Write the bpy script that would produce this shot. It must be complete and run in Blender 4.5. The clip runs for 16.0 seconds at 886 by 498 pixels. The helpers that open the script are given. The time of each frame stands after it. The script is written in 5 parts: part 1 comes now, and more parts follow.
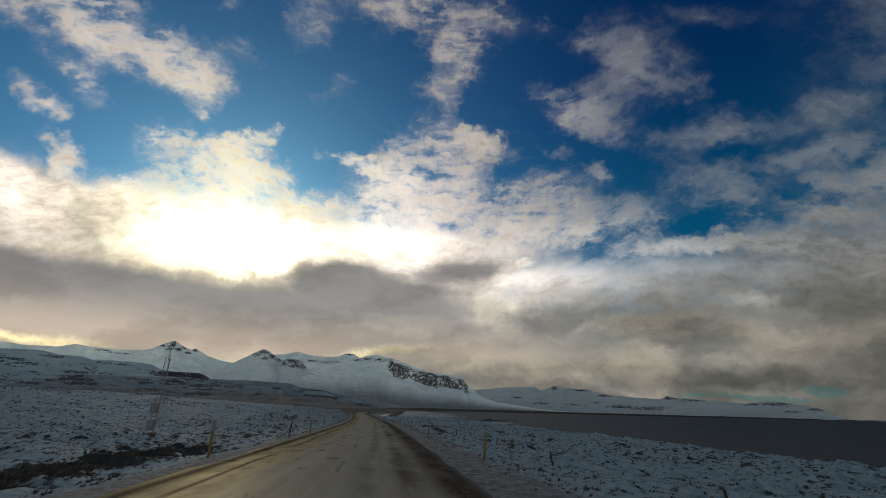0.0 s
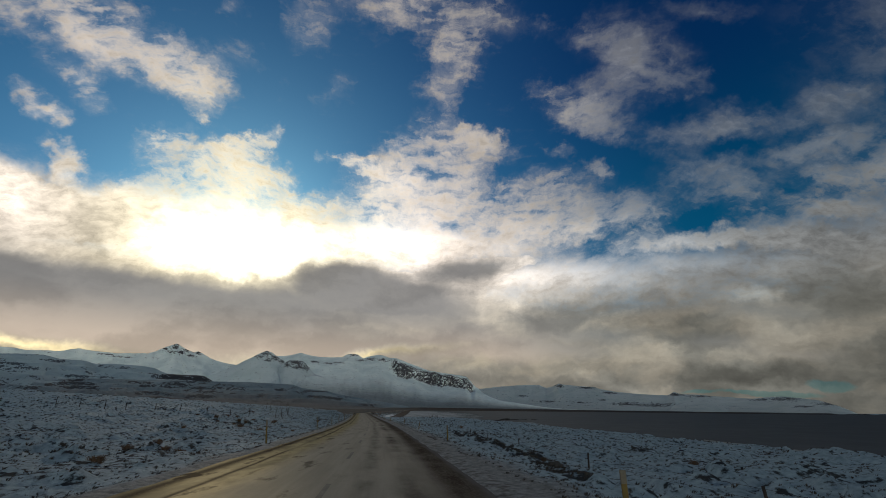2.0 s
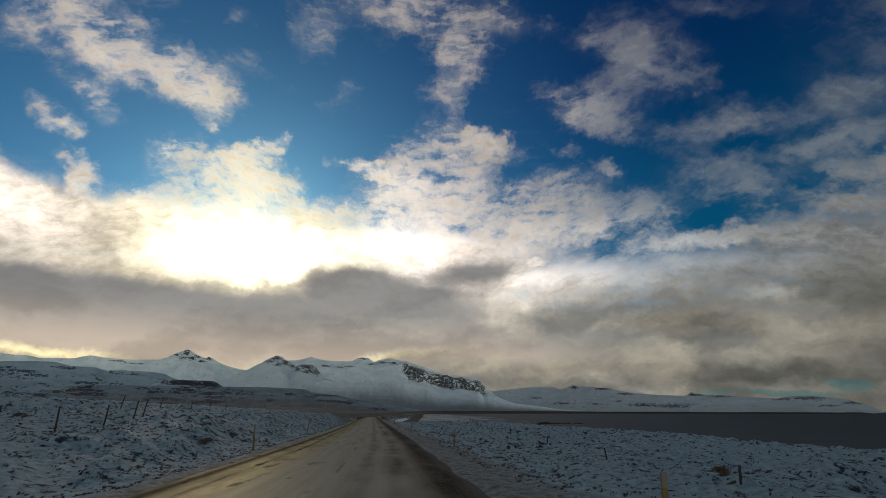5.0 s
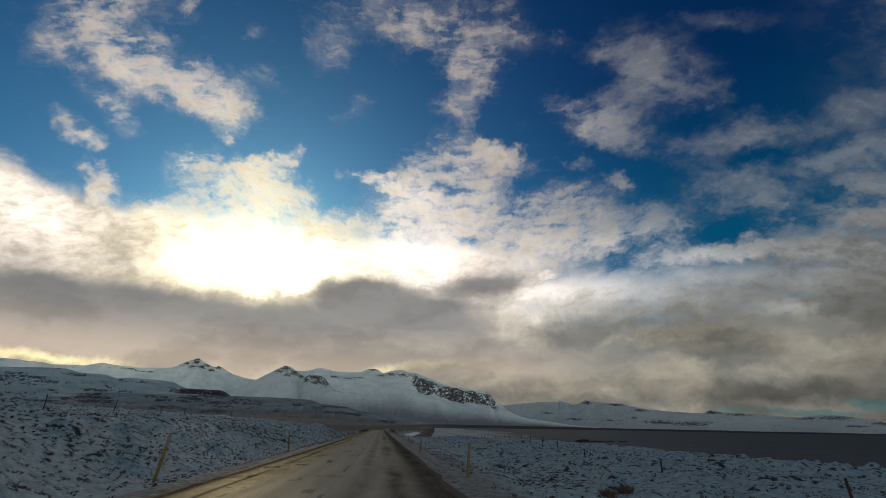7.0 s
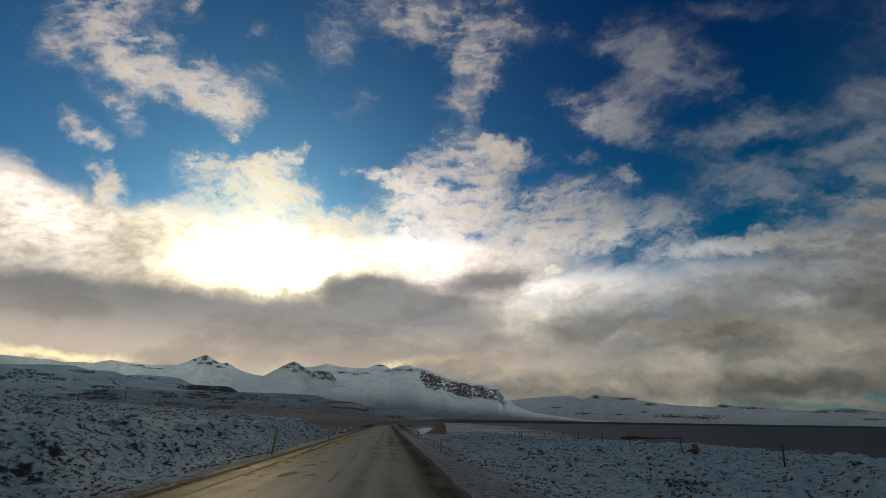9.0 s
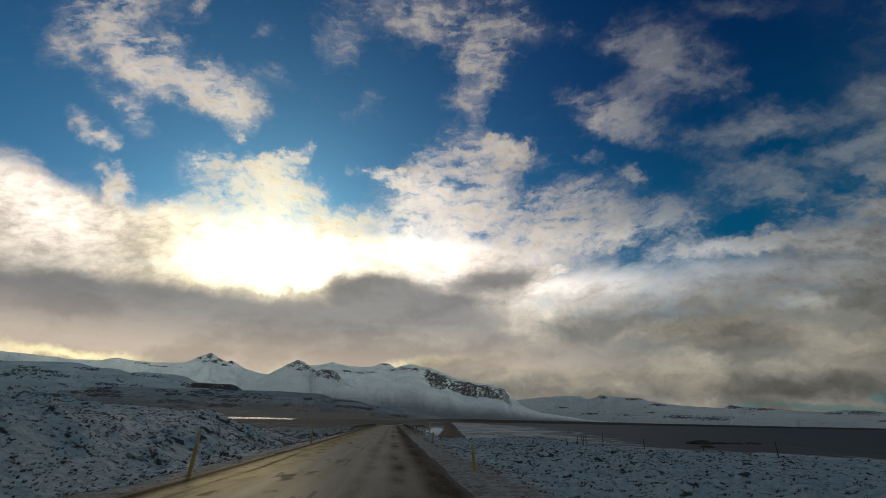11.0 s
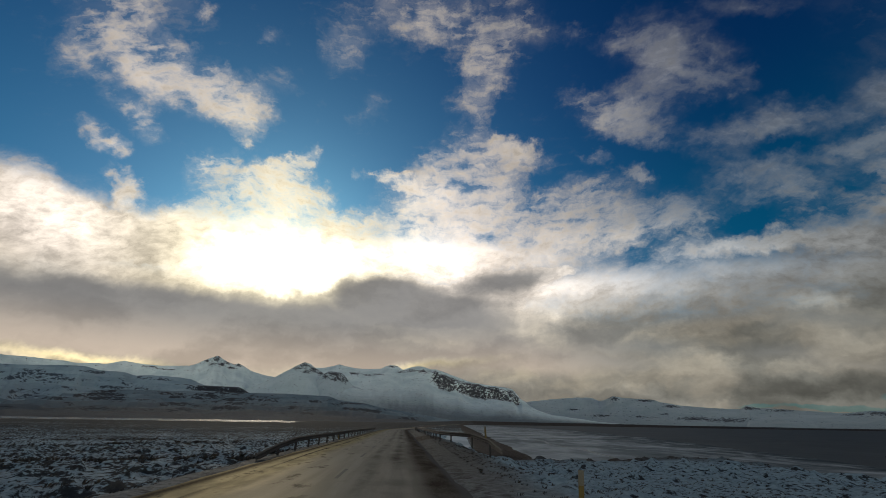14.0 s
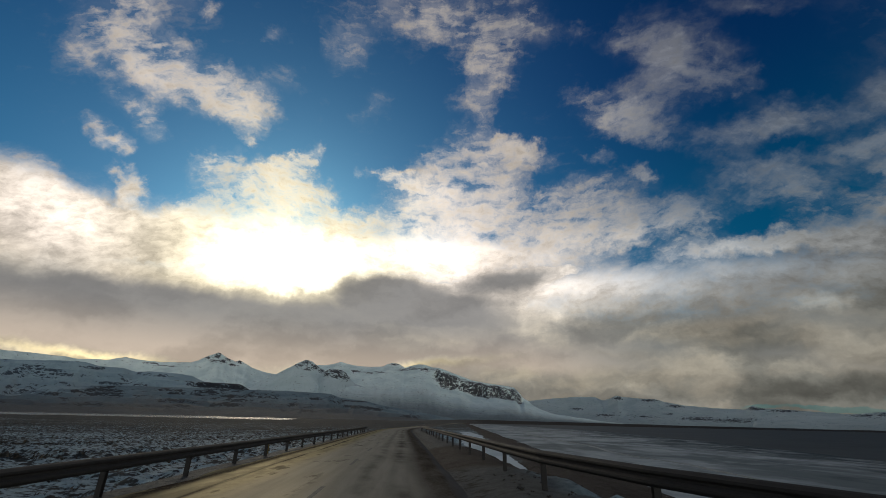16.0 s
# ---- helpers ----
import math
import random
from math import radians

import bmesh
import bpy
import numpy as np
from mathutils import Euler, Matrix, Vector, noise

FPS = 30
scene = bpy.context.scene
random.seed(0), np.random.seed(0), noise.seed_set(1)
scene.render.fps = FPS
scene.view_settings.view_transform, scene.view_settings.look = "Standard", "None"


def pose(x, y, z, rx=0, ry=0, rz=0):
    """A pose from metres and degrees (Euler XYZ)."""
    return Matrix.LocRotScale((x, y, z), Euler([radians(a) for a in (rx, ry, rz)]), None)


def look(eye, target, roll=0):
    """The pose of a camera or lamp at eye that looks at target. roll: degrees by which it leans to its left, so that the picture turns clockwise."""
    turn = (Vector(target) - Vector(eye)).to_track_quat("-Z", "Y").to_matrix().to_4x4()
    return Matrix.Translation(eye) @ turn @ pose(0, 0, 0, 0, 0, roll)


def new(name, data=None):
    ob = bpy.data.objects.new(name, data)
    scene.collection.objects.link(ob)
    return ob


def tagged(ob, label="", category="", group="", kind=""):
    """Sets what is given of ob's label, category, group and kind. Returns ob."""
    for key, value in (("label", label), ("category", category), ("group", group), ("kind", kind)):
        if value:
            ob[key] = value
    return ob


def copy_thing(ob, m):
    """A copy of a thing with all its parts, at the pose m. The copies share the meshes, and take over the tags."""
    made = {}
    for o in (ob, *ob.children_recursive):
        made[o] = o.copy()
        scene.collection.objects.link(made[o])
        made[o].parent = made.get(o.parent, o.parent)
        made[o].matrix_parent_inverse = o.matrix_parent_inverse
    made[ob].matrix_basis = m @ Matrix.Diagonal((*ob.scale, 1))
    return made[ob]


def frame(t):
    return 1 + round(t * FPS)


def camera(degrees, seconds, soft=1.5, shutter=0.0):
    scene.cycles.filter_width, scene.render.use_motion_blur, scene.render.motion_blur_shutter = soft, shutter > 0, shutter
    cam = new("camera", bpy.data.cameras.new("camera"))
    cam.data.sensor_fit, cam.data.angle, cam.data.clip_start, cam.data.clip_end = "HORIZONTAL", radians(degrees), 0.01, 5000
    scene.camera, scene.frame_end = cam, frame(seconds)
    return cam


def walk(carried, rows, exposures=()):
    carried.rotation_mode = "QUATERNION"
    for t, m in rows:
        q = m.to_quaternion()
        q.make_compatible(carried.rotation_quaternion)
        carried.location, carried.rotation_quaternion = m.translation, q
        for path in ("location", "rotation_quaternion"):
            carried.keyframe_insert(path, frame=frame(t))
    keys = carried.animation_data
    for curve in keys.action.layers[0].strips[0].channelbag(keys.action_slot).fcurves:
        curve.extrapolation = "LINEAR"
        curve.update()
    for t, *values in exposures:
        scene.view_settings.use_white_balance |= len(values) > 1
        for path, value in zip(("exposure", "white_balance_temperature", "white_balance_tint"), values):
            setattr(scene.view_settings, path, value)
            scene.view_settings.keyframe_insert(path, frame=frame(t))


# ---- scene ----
cam = camera(92.0, 16.0, soft=0.75, shutter=0.0)
# seconds, x, y, z, yaw, pitch, roll
ROWS = [
    (0.0, 0.00, 0.00, 1.60, -7.20, 20.46, 1.53),
    (0.5, -0.00, 8.00, 1.50, -7.20, 20.41, 1.07),
    (1.0, -0.01, 16.00, 1.39, -7.20, 21.01, 0.89),
    (1.5, -0.02, 24.00, 1.29, -7.07, 21.06, 0.88),
    (2.0, -0.03, 32.00, 1.18, -6.93, 20.40, 0.75),
    (2.5, -0.04, 40.00, 1.08, -7.00, 20.65, 0.26),
    (3.0, -0.06, 48.00, 0.98, -6.92, 21.07, 0.18),
    (3.5, -0.10, 56.00, 0.87, -6.48, 20.95, 0.48),
    (4.0, -0.17, 64.00, 0.77, -6.19, 20.75, 0.52),
    (6.5, -1.02, 103.99, 0.31, -4.85, 21.51, 0.02),
    (7.0, -1.29, 111.99, 0.23, -4.15, 22.37, 1.15),
    (7.5, -1.60, 119.98, 0.15, -4.11, 22.17, 0.73),
    (8.0, -1.93, 127.97, 0.08, -4.10, 21.94, 0.47),
    (8.5, -2.28, 135.97, 0.01, -3.62, 21.93, 0.87),
    (9.0, -2.64, 143.96, -0.05, -3.34, 21.79, 0.87),
    (11.5, -4.60, 183.91, -0.31, -2.46, 21.72, 1.28),
    (12.0, -5.00, 191.90, -0.36, -2.30, 21.84, 1.21),
    (12.5, -5.41, 199.89, -0.40, -2.11, 21.77, 1.04),
    (13.0, -5.81, 207.88, -0.43, -1.86, 21.84, 1.23),
    (13.5, -6.22, 215.87, -0.47, -1.78, 21.88, 1.09),
    (14.0, -6.63, 223.86, -0.51, -1.67, 22.00, 1.03),
    (14.5, -7.04, 231.85, -0.55, -1.45, 21.89, 1.11),
    (15.0, -7.45, 239.84, -0.59, -1.35, 21.87, 1.17),
    (15.5, -7.87, 247.83, -0.62, -1.24, 21.68, 1.32),
    (16.0, -8.28, 255.81, -0.66, -1.34, 21.82, 1.41),
]
walk(cam, [(t, pose(x, y, z, 90 + pitch, 0, yaw) @ pose(0, 0, 0, 0, 0, roll)) for t, x, y, z, yaw, pitch, roll in ROWS])
scene.view_settings.exposure = 0.0

# ---------------------------------------------------------------- node helpers
class Tree:
    """Short spelling for node graphs: sockets go in, sockets come out."""

    def __init__(self, tree):
        self.tree = tree
        self.made = 0

    def node(self, kind, **inputs):
        n = self.tree.nodes.new(kind)
        n.location = (180 * (self.made % 40), -220 * (self.made // 40))
        self.made += 1
        return n

    def put(self, socket, value):
        if isinstance(value, bpy.types.NodeSocket):
            self.tree.links.new(value, socket)
        else:
            socket.default_value = value

    def math(self, op, a, b=0.0, c=0.0, clamp=False):
        n = self.node("ShaderNodeMath")
        n.operation, n.use_clamp = op, clamp
        for sock, v in zip(n.inputs, (a, b, c)):
            self.put(sock, v)
        return n.outputs[0]

    def vec(self, op, a, b=(0, 0, 0), out=0):
        n = self.node("ShaderNodeVectorMath")
        n.operation = op
        self.put(n.inputs[0], a)
        if op == "SCALE":
            self.put(n.inputs["Scale"], b)
        else:
            self.put(n.inputs[1], b)
        return n.outputs[out]

    def step(self, v, a, b, lo=0.0, hi=1.0, kind="SMOOTHSTEP"):
        n = self.node("ShaderNodeMapRange")
        n.interpolation_type = kind
        for name, x in (("Value", v), ("From Min", a), ("From Max", b), ("To Min", lo), ("To Max", hi)):
            self.put(n.inputs[name], x)
        return n.outputs[0]

    def mix(self, f, a, b, kind="MIX"):
        n = self.node("ShaderNodeMix")
        n.data_type, n.blend_type = "RGBA", kind
        n.clamp_factor = True
        self.put(n.inputs["Factor"], f)
        for name, v in (("A", a), ("B", b)):
            sock = [i for i in n.inputs if i.name == name and i.type == "RGBA"][0]
            if not isinstance(v, bpy.types.NodeSocket) and len(v) == 3:
                v = (*v, 1)
            self.put(sock, v)
        return [o for o in n.outputs if o.type == "RGBA"][0]

    def noise(self, at, scale, detail=4.0, rough=0.55, distort=0.0, out="Fac", kind="FBM"):
        n = self.node("ShaderNodeTexNoise")
        n.noise_dimensions = "3D"
        n.noise_type = kind
        self.put(n.inputs["Vector"], at)
        for name, v in (("Scale", scale), ("Detail", detail), ("Roughness", rough), ("Distortion", distort)):
            self.put(n.inputs[name], v)
        return n.outputs[out]

    def xyz(self, x, y, z=0.0):
        n = self.node("ShaderNodeCombineXYZ")
        for sock, v in zip(n.inputs, (x, y, z)):
            self.put(sock, v)
        return n.outputs[0]

    def split(self, v):
        n = self.node("ShaderNodeSeparateXYZ")
        self.put(n.inputs[0], v)
        return n.outputs[0], n.outputs[1], n.outputs[2]

    def blob(self, at, x, y, rx, ry, turn):
        m = self.node("ShaderNodeMapping")
        m.vector_type = "TEXTURE"
        self.put(m.inputs["Vector"], at)
        m.inputs["Location"].default_value = (x, y, 0)
        m.inputs["Rotation"].default_value = (0, 0, radians(turn))
        m.inputs["Scale"].default_value = (rx, ry, 1)
        g = self.node("ShaderNodeTexGradient")
        g.gradient_type = "SPHERICAL"
        self.put(g.inputs[0], m.outputs[0])
        return g.outputs["Fac"]

    def blobs(self, at, table, grow=1.6, start=0.0):
        total = start
        for x, y, rx, ry, turn, weight in table:
            total = self.math("MULTIPLY_ADD", self.blob(at, x, y, rx * grow, ry * grow, turn), weight * 1.25, total)
        return total


# ---------------------------------------------------------------- sky, sun
# cloud masses on a chart of the sky towards the head of the fjord: place, half-widths, turn in degrees, density
HIGH_WEST = [
    (-6.08, 3.67, 1.1, 0.6, -35, 0.72), (-5.81, 3.61, 0.6, 0.5, -35, 0.36), (-4.94, 3.06, 0.9, 0.45, -30, 0.78), (-4.19, 2.71, 0.7, 0.42, -30, 0.78),
    (-3.92, 2.36, 0.4, 0.25, -30, 0.42), (-6.22, 4.29, 0.7, 0.3, 0, 0.6), (-6.96, 3.66, 0.45, 0.4, 0, 0.36), (-6.02, 2.63, 0.5, 0.22, -25, 0.48),
    (-5.61, 2.25, 0.3, 0.25, -40, 0.6), (-3.52, 2.81, 0.4, 0.4, 0, 0.18), (-6.29, 1.91, 0.35, 0.2, -25, 1.02), (-6.73, 2.29, 0.22, 0.22, -50, 0.48),
    (-6.08, 1.1, 0.22, 0.28, 10, 1.14), (-6.39, 1.45, 0.18, 0.12, -30, 0.48), (-3.86, 1.92, 0.16, 0.08, -25, 0.72),
]
BANK_WEST = [
    (-7.44, 0.86, 0.9, 0.45, -25, 1.1), (-6.79, 0.73, 0.55, 0.18, -15, 0.9), (-6.29, 0.66, 0.35, 0.1, 0, 0.9), (-7.19, 0.16, 1.4, 0.35, 0, 1.1),
    (-6.29, 0.21, 0.8, 0.22, -15, 1), (-6.56, 0.41, 0.35, 0.09, -10, -0.6), (-8.44, 1.11, 0.9, 0.6, -20, 1),
]
SUN_CLOUD = [
    (-4.46, 1.57, 0.42, 0.16, 10, 0.8), (-2.71, 1.64, 0.28, 0.14, 30, 0.85), (-3.11, 1.47, 0.6, 0.18, 15, 0.9), (-3.64, 1.03, 1.1, 0.45, -15, 1.1),
    (-2.84, 0.96, 0.7, 0.4, -30, 1), (-5.14, 0.43, 0.55, 0.3, 0, 0.75), (-4.66, 0.63, 0.6, 0.35, 0, 0.8), (-3.79, 0.21, 1.8, 0.55, 0, 1.2),
    (-2.16, 0.36, 0.7, 0.22, -5, 0.8),
]
MID_CLOUD = [
    (0.1, 0.1, 1.5, 0.45, 0, 1.0), (-1.4, 0.05, 0.9, 0.3, 0, 0.7),
    (-1.56, 1.34, 0.22, 0.1, -15, 0.8), (-1.12, 1.23, 0.25, 0.14, -25, 0.9), (-0.54, 0.83, 1, 0.55, 20, 1.1), (-0.2, 1.71, 0.35, 0.25, 0, 0.5),
    (0.4, 1.57, 0.7, 0.28, 5, 0.8), (1.01, 1.71, 0.6, 0.2, -15, 0.7), (0.2, 2.05, 0.4, 0.2, 0, 0.5), (0.54, 1.03, 0.9, 0.4, 0, 0.9),
    (2.23, 1.03, 0.9, 0.28, 8, 0.8), (3.24, 1.27, 0.3, 0.12, -25, 0.8), (3.92, 0.63, 0.7, 0.28, -15, 0.8), (2.84, 0.49, 1.1, 0.35, 0, 0.9),
    (1.35, 0.36, 1.6, 0.45, 0, 1), (2.43, 1.61, 0.28, 0.1, 0, 0.55), (1.49, 1.16, 0.25, 0.14, 10, -0.5), (1.11, 0.9, 0.25, 0.15, 30, -0.4),
]
HIGH_MID = [
    (-1.08, 4.14, 1.1, 0.4, 0, 0.4), (-2.03, 3.53, 0.4, 0.35, -30, 0.4), (-0.27, 4.01, 0.6, 0.35, 0, 0.42), (1.01, 4.01, 0.55, 0.6, 25, 0.66),
    (0.4, 3.53, 0.45, 0.6, 30, 0.61), (0.34, 3.06, 0.3, 0.4, 0, 0.47), (0.27, 2.45, 0.32, 0.3, 0, 0.42), (-1.49, 2.51, 0.25, 0.4, -60, 0.28),
    (-3.38, 3.84, 0.25, 0.15, 0, 0.37), (-4.53, 4.34, 0.2, 0.12, 0, 0.42), (-3.18, 3.06, 0.4, 0.25, 0, 0.14), (-0.84, 4.91, 1.6, 0.5, 0, 0.37),
    (-6.24, 4.91, 1.4, 0.5, -20, 0.47),
]
HIGH_EAST = [
    (3.65, 3.74, 0.75, 0.45, 0, 0.53), (3.78, 3.13, 0.85, 0.38, -10, 0.7), (2.97, 2.45, 0.78, 0.38, 10, 0.84), (2.63, 2.31, 0.4, 0.2, 0, 0.35),
    (4.46, 2.86, 0.55, 0.28, 0, 0.53), (2.77, 3.6, 0.4, 0.22, 20, 0.45), (2.03, 3.73, 0.22, 0.16, 0, 0.35), (3.38, 1.98, 0.55, 0.18, 0, 0.63),
    (2.16, 2.65, 0.4, 0.16, 0, 0.35), (4.93, 4.21, 0.65, 0.2, 0, 0.42), (4.66, 3.46, 0.4, 0.22, 0, 0.28), (5.68, 2.25, 0.9, 0.28, 0, 0.67),
    (4.73, 2.05, 0.6, 0.22, 0, 0.49), (7.16, 2.59, 0.45, 0.32, 20, 0.45), (7.77, 2.82, 0.35, 0.18, 0, 0.35),
]
LOW_EAST = [
    (4.86, 1.17, 0.78, 0.38, 5, 0.74), (5.74, 1.3, 0.55, 0.28, 0, 0.51), (5.81, 0.76, 0.65, 0.28, 0, 0.68), (7.3, 1.91, 0.95, 0.22, 15, 0.7),
    (7.16, 1.3, 0.65, 0.18, 0, 0.54), (7.43, 0.76, 0.75, 0.22, -5, 0.74), (6.42, 0.36, 1.1, 0.22, 12, 0.88), (4.32, 1.77, 0.45, 0.18, 0, 0.47),
    (4.73, 0.09, 1.1, 0.17, 5, 0.94), (6.76, 0.09, 1.1, 0.17, 0, 1.01), (4.86, 0.49, 0.62, 0.11, 18, -0.25), (8.66, 1.41, 1.1, 0.6, 0, 0.54),
    (6.46, 1.71, 0.6, 0.16, 10, 0.41),
]
# lit and shaded rolls of the low eastern deck, on the same chart
ROLLS = [
    (2.75, -1.87, 0.6, 0.16, 0, -0.35), (2.25, -1.36, 0.6, 0.22, 5, -0.35), (3.36, -1.11, 0.9, 0.26, 0, -0.25), (4.76, -1.32, 0.95, 0.35, 0, -0.3),
    (5.66, -1.77, 0.45, 0.15, 0, -0.3), (6.16, -2.39, 1.3, 0.14, 0, -0.25), (1.56, -0.64, 0.6, 0.35, 10, 0.5), (6.16, -0.91, 0.35, 0.16, 0, 0.4),
    (2.76, -0.49, 0.9, 0.2, -5, 0.35), (4.16, -0.29, 1.2, 0.18, 0, 0.35), (6.96, -1.59, 0.6, 0.14, 0, 0.25), (1.16, -1.59, 0.7, 0.3, 0, 0.2),
    (3.96, -1.99, 0.8, 0.18, 0, 0.15), (0.96, -1.19, 0.6, 0.25, 0, 0.3),
]
CHART = ((0.9972, -0.0746, 0.0076), (-0.0349, -0.3721, 0.9275), (0.0663, 0.9252, 0.3736))  # east, up and outward axes of that chart
# shadowed and lit parts of the deck: azimuth, elevation, half-widths, turn (degrees), weight
DARK = [
    (-37.2, 10.3, 20.0, 3.3, 1, 0.62), (-19.8, 11.3, 21.5, 3.0, 3, 0.62), (1.6, 14.4, 15.3, 3.3, -1, 0.62), (13.3, 18.4, 8.4, 1.6, 6, 0.6),
    (-6.0, 16.4, 6.0, 2.2, 2, 0.5), (-22.2, 7.1, 39.3, 2.7, 1, 0.66), (11.4, 10.0, 10.7, 2.8, -2, 0.42), (39.9, 8.4, 10.3, 3.5, -6, 0.14),
    (24.3, 10.9, 7.0, 1.9, -4, 0.3), (23.2, 6.9, 8.7, 1.9, -2, 0.4), (46.7, 9.4, 5.4, 2.7, -8, 0.22), (39.6, 7.3, 4.2, 0.9, -5, 0.3),
    (42.8, 10.5, 4.0, 0.9, -8, 0.22), (33.5, 12.5, 5.1, 0.9, -1, 0.22), (46.1, 5.6, 4.6, 0.8, -5, 0.25), (28.6, 8.7, 5.4, 0.9, -4, 0.2),
]
BRIGHT = [
    (-20.4, 18.5, 10.8, 3.5, 7, 1.4), (0.6, 21.1, 8.1, 3.8, 0, 1.2), (-43.6, 18.4, 6.3, 2.8, -1, 0.85), (0.3, 28.6, 10.3, 3.7, 0, 0.3),
    (-37.2, 5.3, 7.5, 0.7, -1, 0.9), (-2.6, 6.3, 11.0, 0.8, 8, 0.6), (20.0, 16.9, 19.7, 6.4, 5, 0.85), (43.4, 11.9, 2.7, 1.1, -9, 0.3),
    (38.4, 6.2, 8.2, 1.3, -4, 0.2), (28.9, 2.9, 6.5, 0.8, -9, 0.3), (44.0, 2.3, 6.0, 0.7, -5, 0.3), (7.9, 25.0, 12.9, 4.5, -3, 0.3),
    (46.7, 14.5, 4.2, 1.1, -12, 0.2), (31.6, 19.2, 11.5, 3.4, -10, 0.35), (-43.0, 14.2, 7.5, 2.6, 3, 0.4),
]
SLIT = [
    (42.7, 2.0, 5.9, 0.4, -4, 1.0), (47.9, 2.5, 2.5, 0.8, -8, 1.0), (36.5, 2.3, 2.9, 0.3, -3, 0.6),
]
GLOW = [
    (-37.1, 5.2, 9.6, 0.8, -2, 0.95), (-2.6, 6.1, 13.2, 0.8, 8, 0.7),
]
SUN_AZ, SUN_EL = -20.0, 19.0


def build_sky():
    world = bpy.data.worlds.new("winter_sky")
    scene.world = world
    world.use_nodes = True
    world.node_tree.nodes.clear()
    t = Tree(world.node_tree)
    way = t.vec("NORMALIZE", t.node("ShaderNodeTexCoord").outputs["Generated"])
    x, y, z = t.split(way)
    az = t.math("MULTIPLY", t.math("ARCTAN2", x, y), 180 / math.pi)
    el = t.math("MULTIPLY", t.math("ARCSINE", z), 180 / math.pi)
    # the cloud layer is a plane overhead, combed along the fjord
    lift = t.math("ADD", t.math("MAXIMUM", z, 0.0), 0.2)
    px, py = t.math("DIVIDE", x, lift), t.math("DIVIDE", y, lift)
    dome = t.vec("SCALE", way, 57.3)
    w1 = t.vec("SUBTRACT", t.noise(dome, 0.075, 3.0, 0.55, out="Color"), (0.5, 0.5, 0.5))
    w2 = t.vec("SUBTRACT", t.noise(dome, 0.28, 4.0, 0.62, out="Color"), (0.5, 0.5, 0.5))
    at = t.xyz(az, el)
    at = t.vec("ADD", at, t.vec("MULTIPLY", w1, (2.5, 1.8, 0)))
    at = t.vec("ADD", at, t.vec("MULTIPLY", w2, (4.2, 3.4, 0)))
    w3 = t.vec("SCALE", w1, 0.25)
    combed = t.noise(t.vec("ADD", t.xyz(t.math("MULTIPLY", px, 7.0), t.math("MULTIPLY", py, 2.6), 3.0), w3), 1.0, 8.0, 0.64)
    # the chart: a flat map round the middle of the view down the fjord
    ahead = t.math("MAXIMUM", t.vec("DOT_PRODUCT", way, CHART[2], out=1), 0.08)
    cx = t.math("MULTIPLY", t.math("DIVIDE", t.vec("DOT_PRODUCT", way, CHART[0], out=1), ahead), 7.57)
    cy = t.math("MULTIPLY", t.math("DIVIDE", t.vec("DOT_PRODUCT", way, CHART[1], out=1), ahead), 7.57)
    # rows of small cloud lie across the chart, dipping eastwards in the west and rising again in the east
    bow = t.math("MULTIPLY_ADD", t.math("MINIMUM", t.math("MULTIPLY", cx, cx), 14.0), -0.04, cy)
    billow = t.noise(t.vec("ADD", t.xyz(cx, t.math("MULTIPLY", bow, 1.6), 0.4), t.vec("SCALE", w2, 0.5)), 1.15, 6.0, 0.58)
    ripple = t.noise(t.vec("ADD", t.xyz(t.math("MULTIPLY", cx, 1.1), t.math("MULTIPLY", bow, 2.7), 8.0), t.vec("SCALE", w2, 0.8)), 2.6, 5.0, 0.6)
    raw = t.math("ADD", t.math("MULTIPLY", combed, 0.22), t.math("MULTIPLY", billow, 0.40))
    raw = t.math("ADD", raw, t.math("MULTIPLY", ripple, 0.38))
    grain = t.math("MULTIPLY_ADD", t.math("SUBTRACT", raw, 0.5), 3.1, 0.5)
    a, e = radians(SUN_AZ), radians(SUN_EL)
    sun = (math.sin(a) * math.cos(e), math.cos(a) * math.cos(e), math.sin(e))
    cosang = t.vec("DOT_PRODUCT", way, sun, out=1)
    ang = t.math("MULTIPLY", t.math("ARCCOSINE", t.math("MINIMUM", cosang, 0.99999)), 180 / math.pi)
    chart = t.vec("ADD", t.xyz(cx, cy), t.vec("MULTIPLY", w1, (0.35, 0.28, 0)))
    chart = t.vec("ADD", chart, t.vec("MULTIPLY", w2, (0.75, 0.6, 0)))
    wisps = t.vec("SUBTRACT", t.noise(dome, 0.9, 4.0, 0.6, out="Color"), (0.5, 0.5, 0.5))
    chart = t.vec("ADD", chart, t.vec("MULTIPLY", wisps, (0.42, 0.30, 0)))
    bias = 0.0
    for table in (HIGH_WEST, BANK_WEST, SUN_CLOUD, MID_CLOUD, HIGH_MID, HIGH_EAST, LOW_EAST):
        bias = t.blobs(chart, table, grow=1.6, start=bias)
    # the deck closes towards the horizon, and broken cloud goes on overhead and behind
    deck = t.step(t.math("ADD", el, t.math("MULTIPLY", t.math("SUBTRACT", grain, 0.5), 2.0)), t.step(az, 0, 32, 24.5, 21.0), t.step(az, 0, 32, 18.0, 14.5))
    bias = t.math("ADD", t.math("MINIMUM", t.math("MULTIPLY", bias, 0.64), 0.68), t.math("MULTIPLY", deck, 0.9))
    bias = t.math("ADD", bias, t.step(ang, 58.0, 80.0, 0.0, 0.45))
